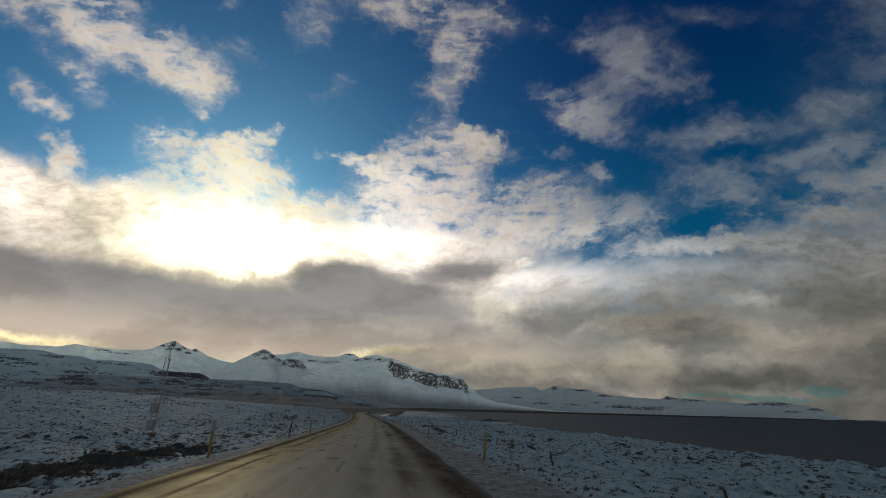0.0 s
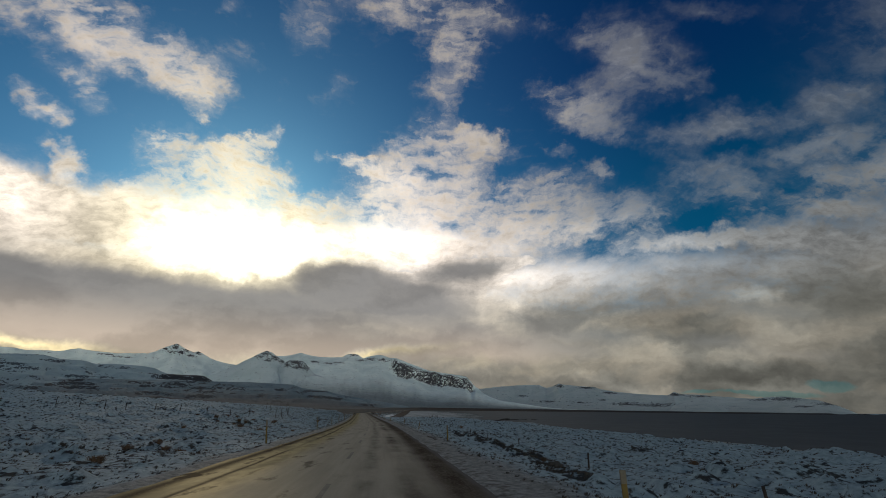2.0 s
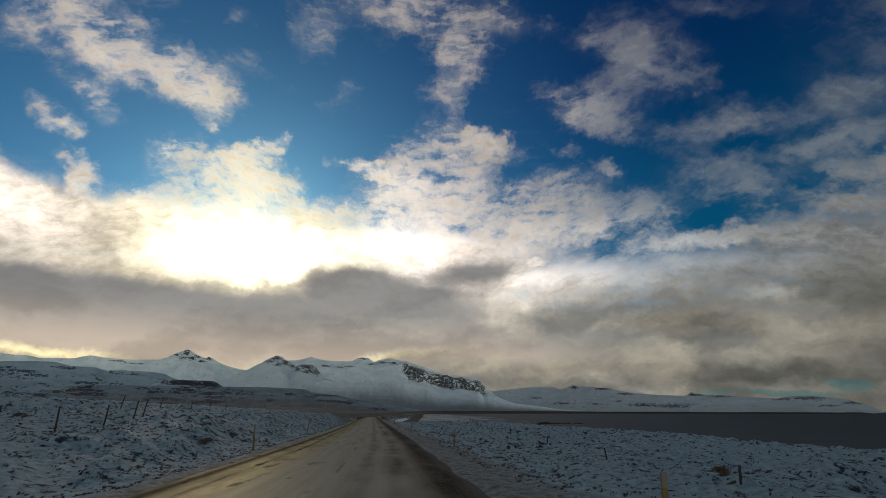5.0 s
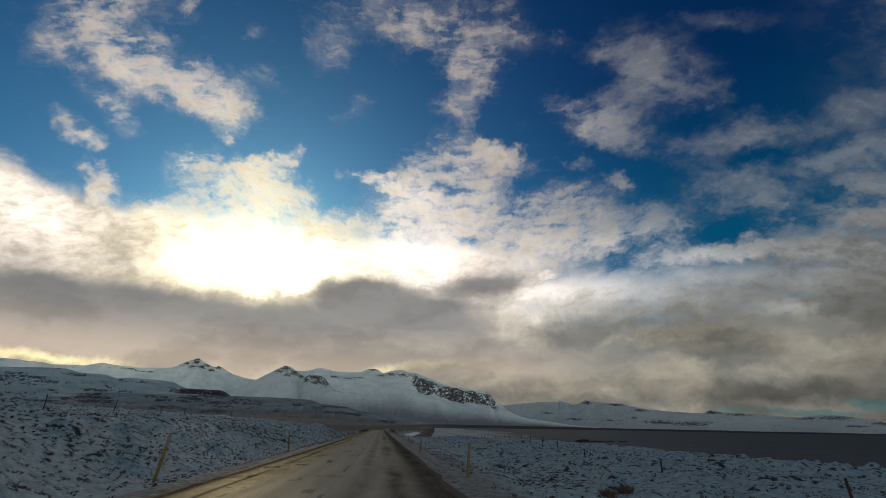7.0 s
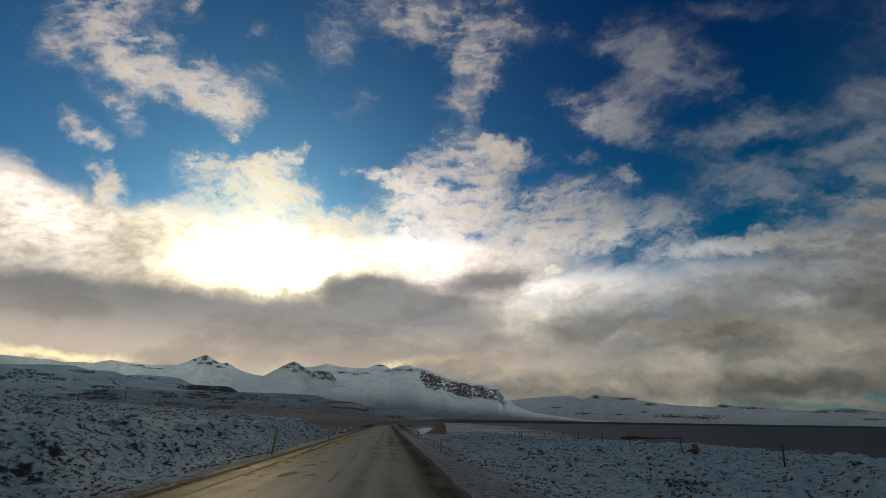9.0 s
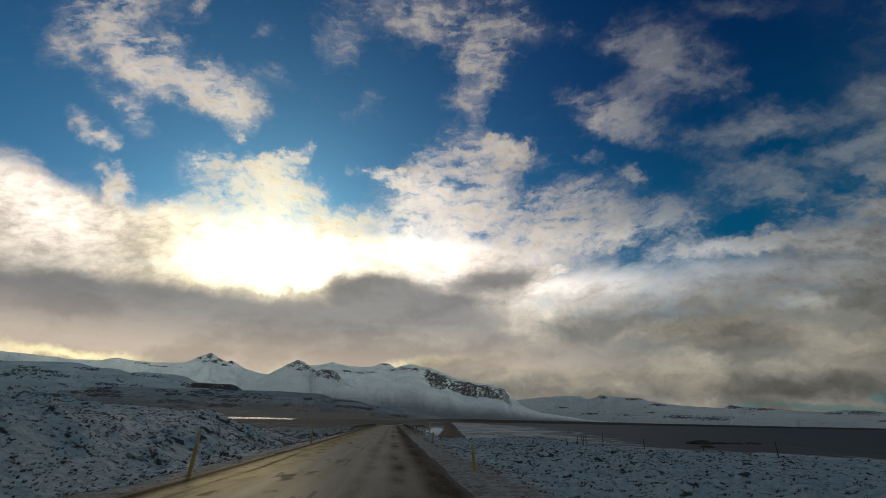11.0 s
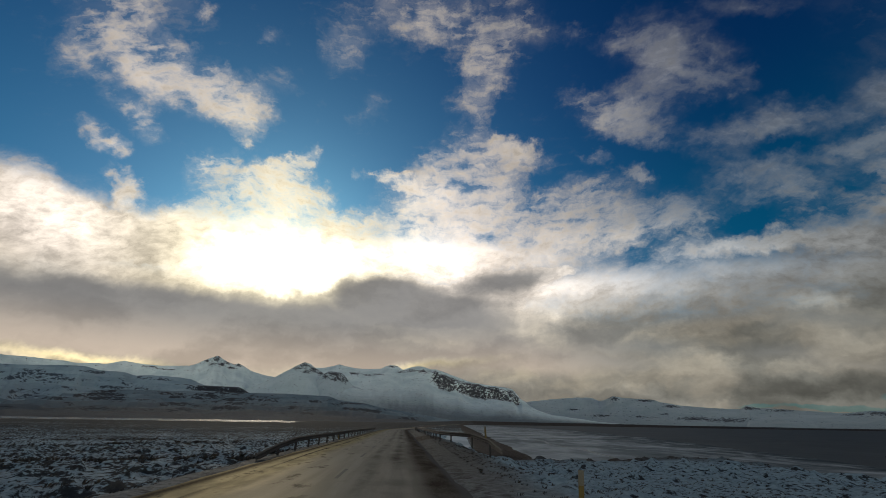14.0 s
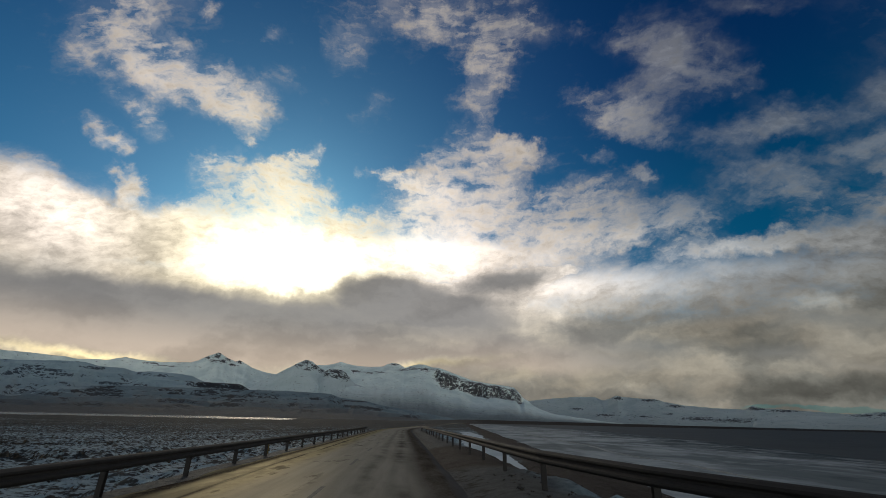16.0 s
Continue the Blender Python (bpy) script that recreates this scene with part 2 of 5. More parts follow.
    bias = t.math("MAXIMUM", t.math("MINIMUM", bias, 1.25), 0.0)
    stir = t.math("MULTIPLY", t.math("SUBTRACT", grain, 0.5), t.step(bias, 0.0, 0.40, 0.45, 1.45))
    stir = t.math("MULTIPLY", stir, t.math("MULTIPLY_ADD", deck, -0.55, 1.0))
    east = t.math("MULTIPLY", t.step(az, 20.0, 36.0), t.step(el, 20.0, 26.0))
    stir = t.math("MULTIPLY", stir, t.math("MULTIPLY_ADD", east, -0.45, 1.0))
    alpha = t.step(t.math("ADD", bias, stir), 0.06, 1.18)
    alpha = t.math("MULTIPLY", alpha, t.math("MULTIPLY_ADD", east, -0.32, 1.0))
    gauze = t.math("MULTIPLY", t.step(bias, 0.04, 0.55, 0.0, 0.40), t.step(t.math("ADD", billow, t.math("MULTIPLY", combed, 0.5)), 0.60, 0.92, 0.1, 1.1))
    alpha = t.math("MAXIMUM", alpha, gauze)
    alpha = t.math("MAXIMUM", alpha, t.step(el, t.step(az, 0, 30, 20.0, 15.0), t.step(az, 0, 30, 14.5, 10.5)))
    # the low deck is smoother, drawn out along the horizon
    soft = t.noise(t.vec("ADD", t.xyz(t.math("MULTIPLY", az, 0.085), t.math("MULTIPLY", el, 0.21), 5.0), t.vec("SCALE", w2, 0.55)), 1.0, 4.5, 0.50)
    low = t.step(el, 17.0, 9.0)
    # light: the veiled sun, its glow through the cloud
    glow = t.math("EXPONENT", t.math("MULTIPLY", ang, -1 / 17.0))
    wide = t.math("EXPONENT", t.math("MULTIPLY", ang, -1 / 46.0))
    bright = t.blobs(at, BRIGHT, grow=1.3)
    calm = t.vec("ADD", t.xyz(az, el), t.vec("MULTIPLY", w1, (4.0, 2.6, 0)))
    calm = t.vec("ADD", calm, t.vec("MULTIPLY", w2, (2.0, 1.5, 0)))
    dark = t.step(t.math("ADD", t.blobs(calm, DARK, grow=1.5), t.math("MULTIPLY", t.math("SUBTRACT", soft, 0.5), 0.5)), 0.12, 0.72)
    rift = t.math("MINIMUM", t.blobs(calm, GLOW, grow=1.3), 0.9)
    dark = t.math("MULTIPLY", dark, t.math("SUBTRACT", 1.0, rift))
    # clear air
    nishita = t.node("ShaderNodeTexSky")
    nishita.sky_type = "NISHITA"
    nishita.sun_disc = False
    nishita.sun_elevation, nishita.sun_rotation = e, a
    nishita.altitude, nishita.air_density, nishita.dust_density, nishita.ozone_density = 20, 1.0, 0.4, 2.5
    tint = t.mix(t.step(ang, 18, 62), (0.026, 0.059, 0.073), t.mix(t.step(el, 20, 44), (0.002, 0.082, 0.112), (0.004, 0.045, 0.096)))
    air = t.mix(1.0, nishita.outputs[0], tint, "MULTIPLY")
    air = t.vec("SCALE", air, t.step(ang, 2.0, 60.0, 1.0, 0.33))
    # cloud
    lit = t.math("MULTIPLY_ADD", wide, t.step(el, 15.0, 24.0, 0.38, 0.86), t.math("MULTIPLY", glow, 0.42))
    lit = t.math("ADD", lit, t.step(az, 5.0, 50.0, 0.15, 0.095))
    # unseen low sky behind the view, brightened to light the mountain faces
    lit = t.math("ADD", lit, t.math("MULTIPLY", t.step(ang, 85, 135, 0.0, 2.0), t.step(el, 40, 4)))
    lit = t.math("ADD", lit, t.math("MULTIPLY", bright, t.math("MULTIPLY_ADD", wide, 0.9, 0.12)))
    folds = t.math("MULTIPLY", t.step(ripple, 0.32, 0.68, 1.30, 0.74, "LINEAR"), t.step(billow, 0.3, 0.7, 1.20, 0.80, "LINEAR"))
    rolls = t.math("MULTIPLY", t.step(soft, 0.34, 0.66, 1.30, 0.70), t.math("MULTIPLY", t.step(billow, 0.34, 0.66, 1.12, 0.88), t.step(ripple, 0.34, 0.66, 1.06, 0.95)))
    lit = t.math("MULTIPLY", lit, t.math("ADD", t.math("MULTIPLY", folds, t.math("SUBTRACT", 1.0, low)), t.math("MULTIPLY", rolls, low)))
    lit = t.math("MULTIPLY", lit, t.step(el, 3.0, 10.5, 0.76, 1.0))
    swell = t.math("ADD", t.blobs(chart, ROLLS, grow=1.6), 1.0)
    lit = t.math("MULTIPLY", lit, t.math("MINIMUM", t.math("MAXIMUM", swell, 0.55), 1.6))
    warm = t.mix(t.step(ang, 6.0, 24.0), (1.0, 0.88, 0.62), t.mix(t.step(ang, 28.0, 66.0), t.mix(low, (1.0, 0.88, 0.76), t.mix(t.step(soft, 0.40, 0.62), (1.05, 0.92, 0.70), (1.0, 0.94, 0.80))), t.mix(low, (0.92, 0.95, 0.95), t.mix(t.step(soft, 0.38, 0.60), (1.05, 0.97, 0.80), (0.98, 0.97, 0.85)))))
    warm = t.mix(rift, warm, (1.0, 0.83, 0.46))
    # the shadowed bank under the sun, paler and warmer towards the land
    shade = t.mix(t.step(el, 12.0, 5.0), (0.225, 0.222, 0.222), (0.55, 0.45, 0.36))
    shade = t.mix(t.step(az, 8.0, 30.0), shade, t.mix(t.step(el, 9.0, 4.0), (0.20, 0.21, 0.205), (0.31, 0.29, 0.255)))
    shade = t.vec("SCALE", shade, t.step(soft, 0.34, 0.66, 1.16, 0.86))
    cloud = t.mix(t.math("MULTIPLY", dark, 0.93), t.vec("SCALE", warm, lit), shade)
    veil = t.vec("DIVIDE", t.vec("SUBTRACT", t.vec("ADD", at, t.vec("MULTIPLY", w2, (9.0, 5.0, 0))), (SUN_AZ, SUN_EL - 0.6, 0)), (6.3, 2.5, 1.0))
    core = t.math("EXPONENT", t.math("MULTIPLY", t.math("POWER", t.vec("DOT_PRODUCT", veil, veil, out=1), 0.7), -1.25))
    core = t.math("MULTIPLY", t.math("MULTIPLY", core, 5.0), t.math("POWER", t.math("SUBTRACT", 1.0, t.math("MULTIPLY", dark, 0.93)), 2.0))
    cloud = t.vec("ADD", cloud, t.xyz(core, t.math("MULTIPLY", core, 0.9), t.math("MULTIPLY", core, 0.66)))
    # a clear slit over the eastern horizon
    alpha = t.math("MULTIPLY", alpha, t.math("SUBTRACT", 1.0, t.math("MINIMUM", t.blobs(calm, SLIT, grow=0.8), 0.34)))
    alpha = t.math("MAXIMUM", alpha, t.step(dark, 0.08, 0.45))
    sky = t.mix(alpha, air, cloud)
    back = t.node("ShaderNodeBackground")
    t.put(back.inputs["Color"], sky)
    back.inputs["Strength"].default_value = 1.0
    out = t.node("ShaderNodeOutputWorld")
    t.tree.links.new(back.outputs[0], out.inputs["Surface"])


build_sky()

sun_lamp = new("sun", bpy.data.lights.new("sun", "SUN"))
sun_lamp.data.energy, sun_lamp.data.angle, sun_lamp.data.color = 0.5, radians(12), (1.0, 0.86, 0.66)
sun_lamp.matrix_world = look((0, 0, 60), (-60 * math.sin(radians(SUN_AZ)), -60 * math.cos(radians(SUN_AZ)), 60 - 60 * math.tan(radians(SUN_EL))))

# ---------------------------------------------------------------- numeric helpers
def hashed(ix, iy, seed):
    n = (ix.astype(np.int64) * 374761393 + iy.astype(np.int64) * 668265263 + seed * 1274126177) & 0xFFFFFFFF
    n = ((n ^ (n >> 13)) * 1103515245) & 0xFFFFFFFF
    n = ((n ^ (n >> 15)) * 2246822519) & 0xFFFFFFFF
    return ((n ^ (n >> 16)) & 0xFFFFFF) / float(0xFFFFFF)


def value_noise(x, y, seed=0):
    """Smooth noise from -1 to 1 with cells of one metre."""
    x, y = np.asarray(x, float), np.asarray(y, float)
    ix, iy = np.floor(x), np.floor(y)
    fx, fy = x - ix, y - iy
    fx, fy = fx * fx * fx * (fx * (fx * 6 - 15) + 10), fy * fy * fy * (fy * (fy * 6 - 15) + 10)
    a, b = hashed(ix, iy, seed), hashed(ix + 1, iy, seed)
    c, d = hashed(ix, iy + 1, seed), hashed(ix + 1, iy + 1, seed)
    return 2 * ((a + (b - a) * fx) * (1 - fy) + (c + (d - c) * fx) * fy) - 1


def fbm(x, y, octaves=4, seed=0, gain=0.5):
    total, amp, norm = 0.0, 1.0, 0.0
    for k in range(octaves):
        total = total + amp * value_noise(x * 2 ** k + 17.3 * k, y * 2 ** k - 9.1 * k, seed + k)
        norm, amp = norm + amp, amp * gain
    return total / norm


def smooth(a, b, v):
    u = np.clip((v - a) / (b - a), 0, 1)
    return u * u * (3 - 2 * u)


# ---------------------------------------------------------------- the plan
# heading of the road (degrees to the west of north) and its fall, along y
_Y = np.arange(-260.0, 5000.0, 1.0)
_HEAD = np.interp(_Y, [-260, 0, 48, 120, 152, 256, 345, 430, 620, 1200], [0, 0, 0.15, 2.3, 2.8, 3.0, 3.0, -3.0, -7.0, -9.0])
_X = np.cumsum(-np.tan(np.radians(_HEAD)))
_X -= np.interp(0, _Y, _X)
_FALL = np.interp(_Y, [-260, 60, 190, 280, 420, 520, 6000], [-0.013, -0.013, -0.005, -0.006, -0.008, 0, 0])
_Z = np.cumsum(_FALL)
_Z -= np.interp(0, _Y, _Z)
SEA, LAGOON, LAKE = -5.0, -4.6, -3.9
ROAD_HALF = 3.8


def road_x(y):
    return np.interp(y, _Y, _X) + np.interp(y, [-50, 20, 250, 900], [-1.1, -1.1, -1.95, -1.95])


def road_z(y):
    return np.interp(y, _Y, _Z)


def shore_x(y):
    """The waterline of the bay, east of the road."""
    return np.interp(y, [-260, 50, 130, 190, 235, 256, 267, 278, 297, 328, 390, 500, 690, 900, 1100, 1300, 1500, 1750, 2000],
                     [50, 58, 62, 60, 62, 52, 26, 6.8, 8.3, 10.3, 14.5, 22, 34, 46, 70, 240, 700, 1900, 4800])


def ground_z(x, y):
    x, y = np.asarray(x, float), np.asarray(y, float)
    w = x - road_x(y)
    zr = road_z(y)
    far = smooth(330, 600, y)
    # west: ditch, field, the bank, then the low plain
    west = zr - 0.30 * smooth(-4.2, -6.8, w) + 2.5 * smooth(-9, -80, w) * (1 - smooth(195, 300, y))
    bank = smooth(80, 118, y) * (1 - smooth(210, 234, y))
    west = west + bank * (2.0 * smooth(-5.6, -11.5, w) + 0.7 * smooth(-11, -30, w))
    low = smooth(208, 243, y) * smooth(-5.0, -9.5, w)
    west = west * (1 - low) + low * (zr - 1.15 - 1.2 * smooth(-9, -60, w))
    # east: shoulder, rough pasture, the drop to the shore
    span = np.maximum(shore_x(y) - road_x(y), 3)
    s = w / span
    brim = np.interp(y, [-260, 200, 240], [5.3, 5.3, 6.5])
    top = zr - 0.06 * smooth(3.8, 4.6, w) - 0.38 * smooth(0, 3, w - brim) + 0.35 * smooth(7, 16, w) * smooth(85, 130, y) * (1 - smooth(185, 215, y))
    top = top + 0.22 * smooth(3.9, 5.0, w) * (1 - smooth(5.9, 7.2, w)) * smooth(235, 255, y)
    top = top - 0.9 * smooth(205, 245, y) * smooth(0, 4, w - brim)
    edge = np.interp(y, [0, 200, 270, 300, 5000], [0.42, 0.42, 0.3, 0.2, 0.2])
    edge = np.minimum(np.maximum(edge, (brim + 0.3) / span), 0.8)
    drop = smooth(edge, 1.0, s)
    east = top * (1 - drop) + SEA * drop
    east = np.where(s > 1, SEA - 0.035 * np.minimum(w - span, 60), east)
    # mound on the point
    east = east + 1.5 * np.exp(-((x - 19) / 9) ** 2 - ((y - 268) / 10) ** 2)
    # the lagoon behind the sand bar
    bar = shore_x(y) - x
    lag = smooth(284, 300, y) * (1 - smooth(640, 760, y)) * smooth(6.8, 8.2, bar) * smooth(np.minimum(span - 8.5, 14), np.minimum(span - 8.5, 14) - 2, bar)
    east = np.where(lag > 0, east * (1 - lag) + lag * (LAGOON - 0.5), east)
    crest = smooth(275, 292, y) * (1 - smooth(900, 1100, y)) * np.exp(-((bar - 4.2) / 3.0) ** 2)
    east = np.maximum(east, (SEA + 0.75) * crest + east * (1 - crest))
    z = np.where(w < 0, west, east)
    # far plain settles just over the sea
    plain = -3.6 + 0.5 * fbm(x / 120, y / 120, 3, 5)
    inland = np.where(s < 1, np.minimum(smooth(0, 0.15, 1 - s), 1), 0)
    z = np.where(s < 1, z * (1 - far * inland) + plain * far * inland, z)
    z = z + 5.5 * smooth(4, 22, bar + 6 * fbm(x / 40, y / 40, 2, 9)) * smooth(150, 60, bar) * smooth(1050, 1180, y)
    # the shallow lake on the western plain
    lx, ly = x + 7, y - 232
    la, ld = np.degrees(np.arctan2(lx, ly)), np.hypot(lx, ly)
    wob = fbm(x / 90, y / 90, 3, 8)
    sector = smooth(-72, -66, la) * smooth(-12, -16, la)
    flat = sector * smooth(200, 320, ld) * (1 - smooth(1500, 1900, ld))
    z = z * (1 - flat) + flat * (LAKE + 0.10 + 0.05 * wob)
    lake = smooth(-64, -60, la + 2 * wob) * smooth(-15.5, -17, la + 2 * wob) * smooth(470, 520, ld + 40 * wob) * (1 - smooth(1400, 1500, ld))
    z = z * (1 - lake) + lake * (LAKE - 0.4)
    away = smooth(ROAD_HALF, ROAD_HALF + 2.0, np.abs(w + 0.35))
    dry = np.where(s < 1, 1, 0.25)
    rough = fbm(x / 1.3, y / 1.3, 3, 11)
    tuss = np.maximum(value_noise(x / 0.85 + 0.6 * rough, y / 0.85, 21), 0) ** 1.6
    roll = fbm(x / 14, y / 14, 3, 31)
    z = z + away * dry * (0.10 * rough + 0.40 * tuss * smooth(5, 8, np.abs(w)) * np.where(w > 0, smooth(3, 16, bar), 1) + 0.22 * roll * smooth(6, 20, np.abs(w)))
    return z - 0.12 * (1 - smooth(ROAD_HALF + 0.2, ROAD_HALF + 0.9, np.abs(w + 0.35)))


def spaced(stops):
    """Grid lines: (end, step) from the first stop on."""
    out = [stops[0]]
    for end, step in stops[1:]:
        n = max(1, int(round((end - out[-1]) / step)))
        out.extend(np.linspace(out[-1], end, n + 1)[1:])
    return np.array(out)


def grid_mesh(name, X, Y, Z, attributes=None, keep=None):
    rows, cols = X.shape
    verts = np.stack([X, Y, Z], -1).reshape(-1, 3)
    i = np.arange(rows * cols).reshape(rows, cols)
    faces = np.stack([i[:-1, :-1], i[:-1, 1:], i[1:, 1:], i[1:, :-1]], -1).reshape(-1, 4)
    if keep is not None:
        faces = faces[keep.reshape(-1)]
    me = bpy.data.meshes.new(name)
    me.vertices.add(len(verts))
    me.vertices.foreach_set("co", verts.astype(np.float32).ravel())
    me.loops.add(len(faces) * 4)
    me.loops.foreach_set("vertex_index", faces.astype(np.int32).ravel())
    me.polygons.add(len(faces))
    me.polygons.foreach_set("loop_start", (np.arange(len(faces)) * 4).astype(np.int32))
    me.polygons.foreach_set("loop_total", np.full(len(faces), 4, np.int32))
    me.polygons.foreach_set("use_smooth", np.ones(len(faces), bool))
    me.update(calc_edges=True)
    for key, values in (attributes or {}).items():
        a = me.attributes.new(key, "FLOAT", "POINT")
        a.data.foreach_set("value", values.astype(np.float32).ravel())
    return me

# ---------------------------------------------------------------- materials
def material(name):
    m = bpy.data.materials.new(name)
    m.use_nodes = True
    m.node_tree.nodes.clear()
    t = Tree(m.node_tree)
    p = t.node("ShaderNodeBsdfPrincipled")
    o = t.node("ShaderNodeOutputMaterial")
    t.tree.links.new(p.outputs[0], o.inputs[0])
    return m, t, p


def bump(t, p, height, strength, distance):
    n = t.node("ShaderNodeBump")
    n.inputs["Strength"].default_value, n.inputs["Distance"].default_value = strength, distance
    t.put(n.inputs["Height"], height)
    t.tree.links.new(n.outputs[0], p.inputs["Normal"])


def place_of(t):
    return t.node("ShaderNodeNewGeometry").outputs["Position"]


def slope_of(t):
    return t.split(t.node("ShaderNodeNewGeometry").outputs["Normal"])[2]


def attribute(t, name):
    n = t.node("ShaderNodeAttribute")
    n.attribute_name = name
    return n.outputs["Fac"]


def plain(name, colour, rough=0.6, metal=0.0, vary=0.25, scale=6.0):
    m, t, p = material(name)
    at = t.node("ShaderNodeTexCoord").outputs["Object"]
    n = t.math("ADD", t.math("MULTIPLY", t.noise(at, scale, 5, 0.6), 0.6), t.math("MULTIPLY", t.noise(at, scale * 9, 3, 0.6), 0.4))
    t.put(p.inputs["Base Color"], t.mix(t.step(n, 0.3, 0.7), [c * (1 - vary) for c in colour], [c * (1 + vary) for c in colour]))
    t.put(p.inputs["Roughness"], t.step(n, 0.3, 0.7, rough * 0.8, min(1, rough * 1.2)))
    p.inputs["Metallic"].default_value = metal
    p.inputs["Specular IOR Level"].default_value = 0.2
    bump(t, p, n, 0.25, 0.01)
    return m


def ground_material():
    m, t, p = material("snowy_tussock_ground")
    at = place_of(t)
    up = slope_of(t)
    patch = t.noise(at, 0.05, 4, 0.6)
    mid = t.noise(at, 2.0, 4, 0.62)
    fine = t.noise(at, 3.2, 5, 0.65)
    n = t.math("ADD", t.math("MULTIPLY", mid, 0.62), t.math("MULTIPLY", fine, 0.38))
    n = t.math("ADD", n, t.math("MULTIPLY", t.math("SUBTRACT", patch, 0.5), 0.22))
    n = t.math("ADD", n, t.math("MULTIPLY", t.math("SUBTRACT", up, 0.96), 0.22))
    # shade on the near sides of the hummocks is put into the colour
    n = t.math("ADD", n, t.math("MULTIPLY", t.split(t.node("ShaderNodeNewGeometry").outputs["Normal"])[1], 0.14))
    bare = attribute(t, "bare")
    snow = t.step(t.math("SUBTRACT", n, t.math("MULTIPLY", bare, 0.32)), 0.375, 0.455, 0.06, 1.0)
    # dark breaks in the snow: dead grass, and the shade between hummocks
    straw = t.mix(t.step(t.noise(at, 0.5, 4, 0.6), 0.40, 0.70), (0.020, 0.023, 0.026), (0.058, 0.052, 0.042))
    straw = t.mix(t.step(t.noise(at, 9.0, 3, 0.6), 0.3, 0.7), t.vec("SCALE", straw, 0.6), straw)
    # backlit dimness of the near snow is put into its tone
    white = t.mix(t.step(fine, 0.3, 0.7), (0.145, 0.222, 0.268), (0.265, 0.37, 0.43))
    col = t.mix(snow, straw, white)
    verge = t.mix(t.step(t.math("ADD", t.math("MULTIPLY", fine, 0.6), t.math("MULTIPLY", t.noise(at, 9.0, 4, 0.65), 0.4)), 0.36, 0.62), (0.075, 0.078, 0.079), (0.190, 0.210, 0.222))
    verge = t.mix(attribute(t, "grit"), verge, t.mix(fine, (0.020, 0.019, 0.018), (0.085, 0.082, 0.076)))
    col = t.mix(attribute(t, "slush"), col, verge)
    sand = t.mix(t.noise(at, 1.5, 5, 0.6), (0.022, 0.018, 0.016), (0.052, 0.044, 0.039))
    col = t.mix(attribute(t, "sand"), col, sand)
    t.put(p.inputs["Base Color"], col)
    t.put(p.inputs["Roughness"], t.step(snow, 0, 1, 0.95, 0.75))
    p.inputs["Specular IOR Level"].default_value = 0.06
    h = t.math("ADD", t.math("MULTIPLY", t.noise(at, 4.5, 4, 0.65), 0.7), t.math("MULTIPLY", t.noise(at, 22.0, 3, 0.6), 0.3))
    bump(t, p, h, 0.9, 0.22)
    return m


def mountain_material(name, cover, grit=0.035, rock=(0.055, 0.058, 0.064), snows=((0.56, 0.68, 0.69), (0.82, 0.93, 0.91)), foot_tone=(0.06, 0.056, 0.054)):
    """Snow over dark rock: bare on outcrops, thinner towards the plain, heathery on the low hills, dim blue on the
    massifs.
    """
    m, t, p = material(name)
    at = place_of(t)
    x, y, z = t.split(at)
    drift = t.noise(at, 0.006, 5, 0.6)
    grain = t.noise(t.xyz(x, y, t.math("MULTIPLY", z, 2.2)), grit, 7, 0.7)
    strata = t.noise(t.xyz(t.math("MULTIPLY", x, 0.003), t.math("MULTIPLY", y, 0.003), t.math("MULTIPLY", z, 0.07)), 1.0, 4, 0.65)
    shred = t.noise(t.xyz(x, y, t.math("MULTIPLY", z, 0.55)), grit * 2.2, 6, 0.75)
    loose = t.math("ADD", t.math("MULTIPLY", t.math("SUBTRACT", grain, 0.5), 2.0), t.math("MULTIPLY", t.math("SUBTRACT", strata, 0.5), 0.6))
    loose = t.math("ADD", loose, t.math("MULTIPLY", t.math("SUBTRACT", shred, 0.5), 2.6))
    bare = t.math("ADD", t.math("MULTIPLY", attribute(t, "rock"), 1.05), t.math("MULTIPLY", loose, 1.6))
    bare = t.math("ADD", bare, t.math("MULTIPLY", t.math("SUBTRACT", drift, 0.5), 0.5))
    stone = t.step(bare, cover, cover + 0.22)
    low = t.math("ADD", attribute(t, "thin"), t.math("ADD", t.math("MULTIPLY", loose, 0.22), t.math("MULTIPLY", t.math("SUBTRACT", drift, 0.5), 0.8)))
    foot_mix = t.step(low, -0.1, 1.3, 0.0, 0.95)
    white = t.mix(t.step(drift, 0.3, 0.7), *snows)
    col = t.mix(foot_mix, white, t.mix(grain, [c * 0.6 for c in foot_tone], [c * 1.4 for c in foot_tone]))
    col = t.mix(stone, col, t.mix(grain, [c * 0.6 for c in rock], [c * 1.7 for c in rock]))
    t.put(p.inputs["Base Color"], col)
    p.inputs["Roughness"].default_value = 0.9
    p.inputs["Specular IOR Level"].default_value = 0.08
    bump(t, p, t.math("ADD", t.noise(at, 0.009, 5, 0.6), t.math("MULTIPLY", shred, 0.5)), 0.7, 26.0)
    return m


def bell(t, v, at, wide):
    return t.math("EXPONENT", t.math("MULTIPLY", t.math("POWER", t.math("DIVIDE", t.math("SUBTRACT", v, at), wide), 2.0), -1.0))


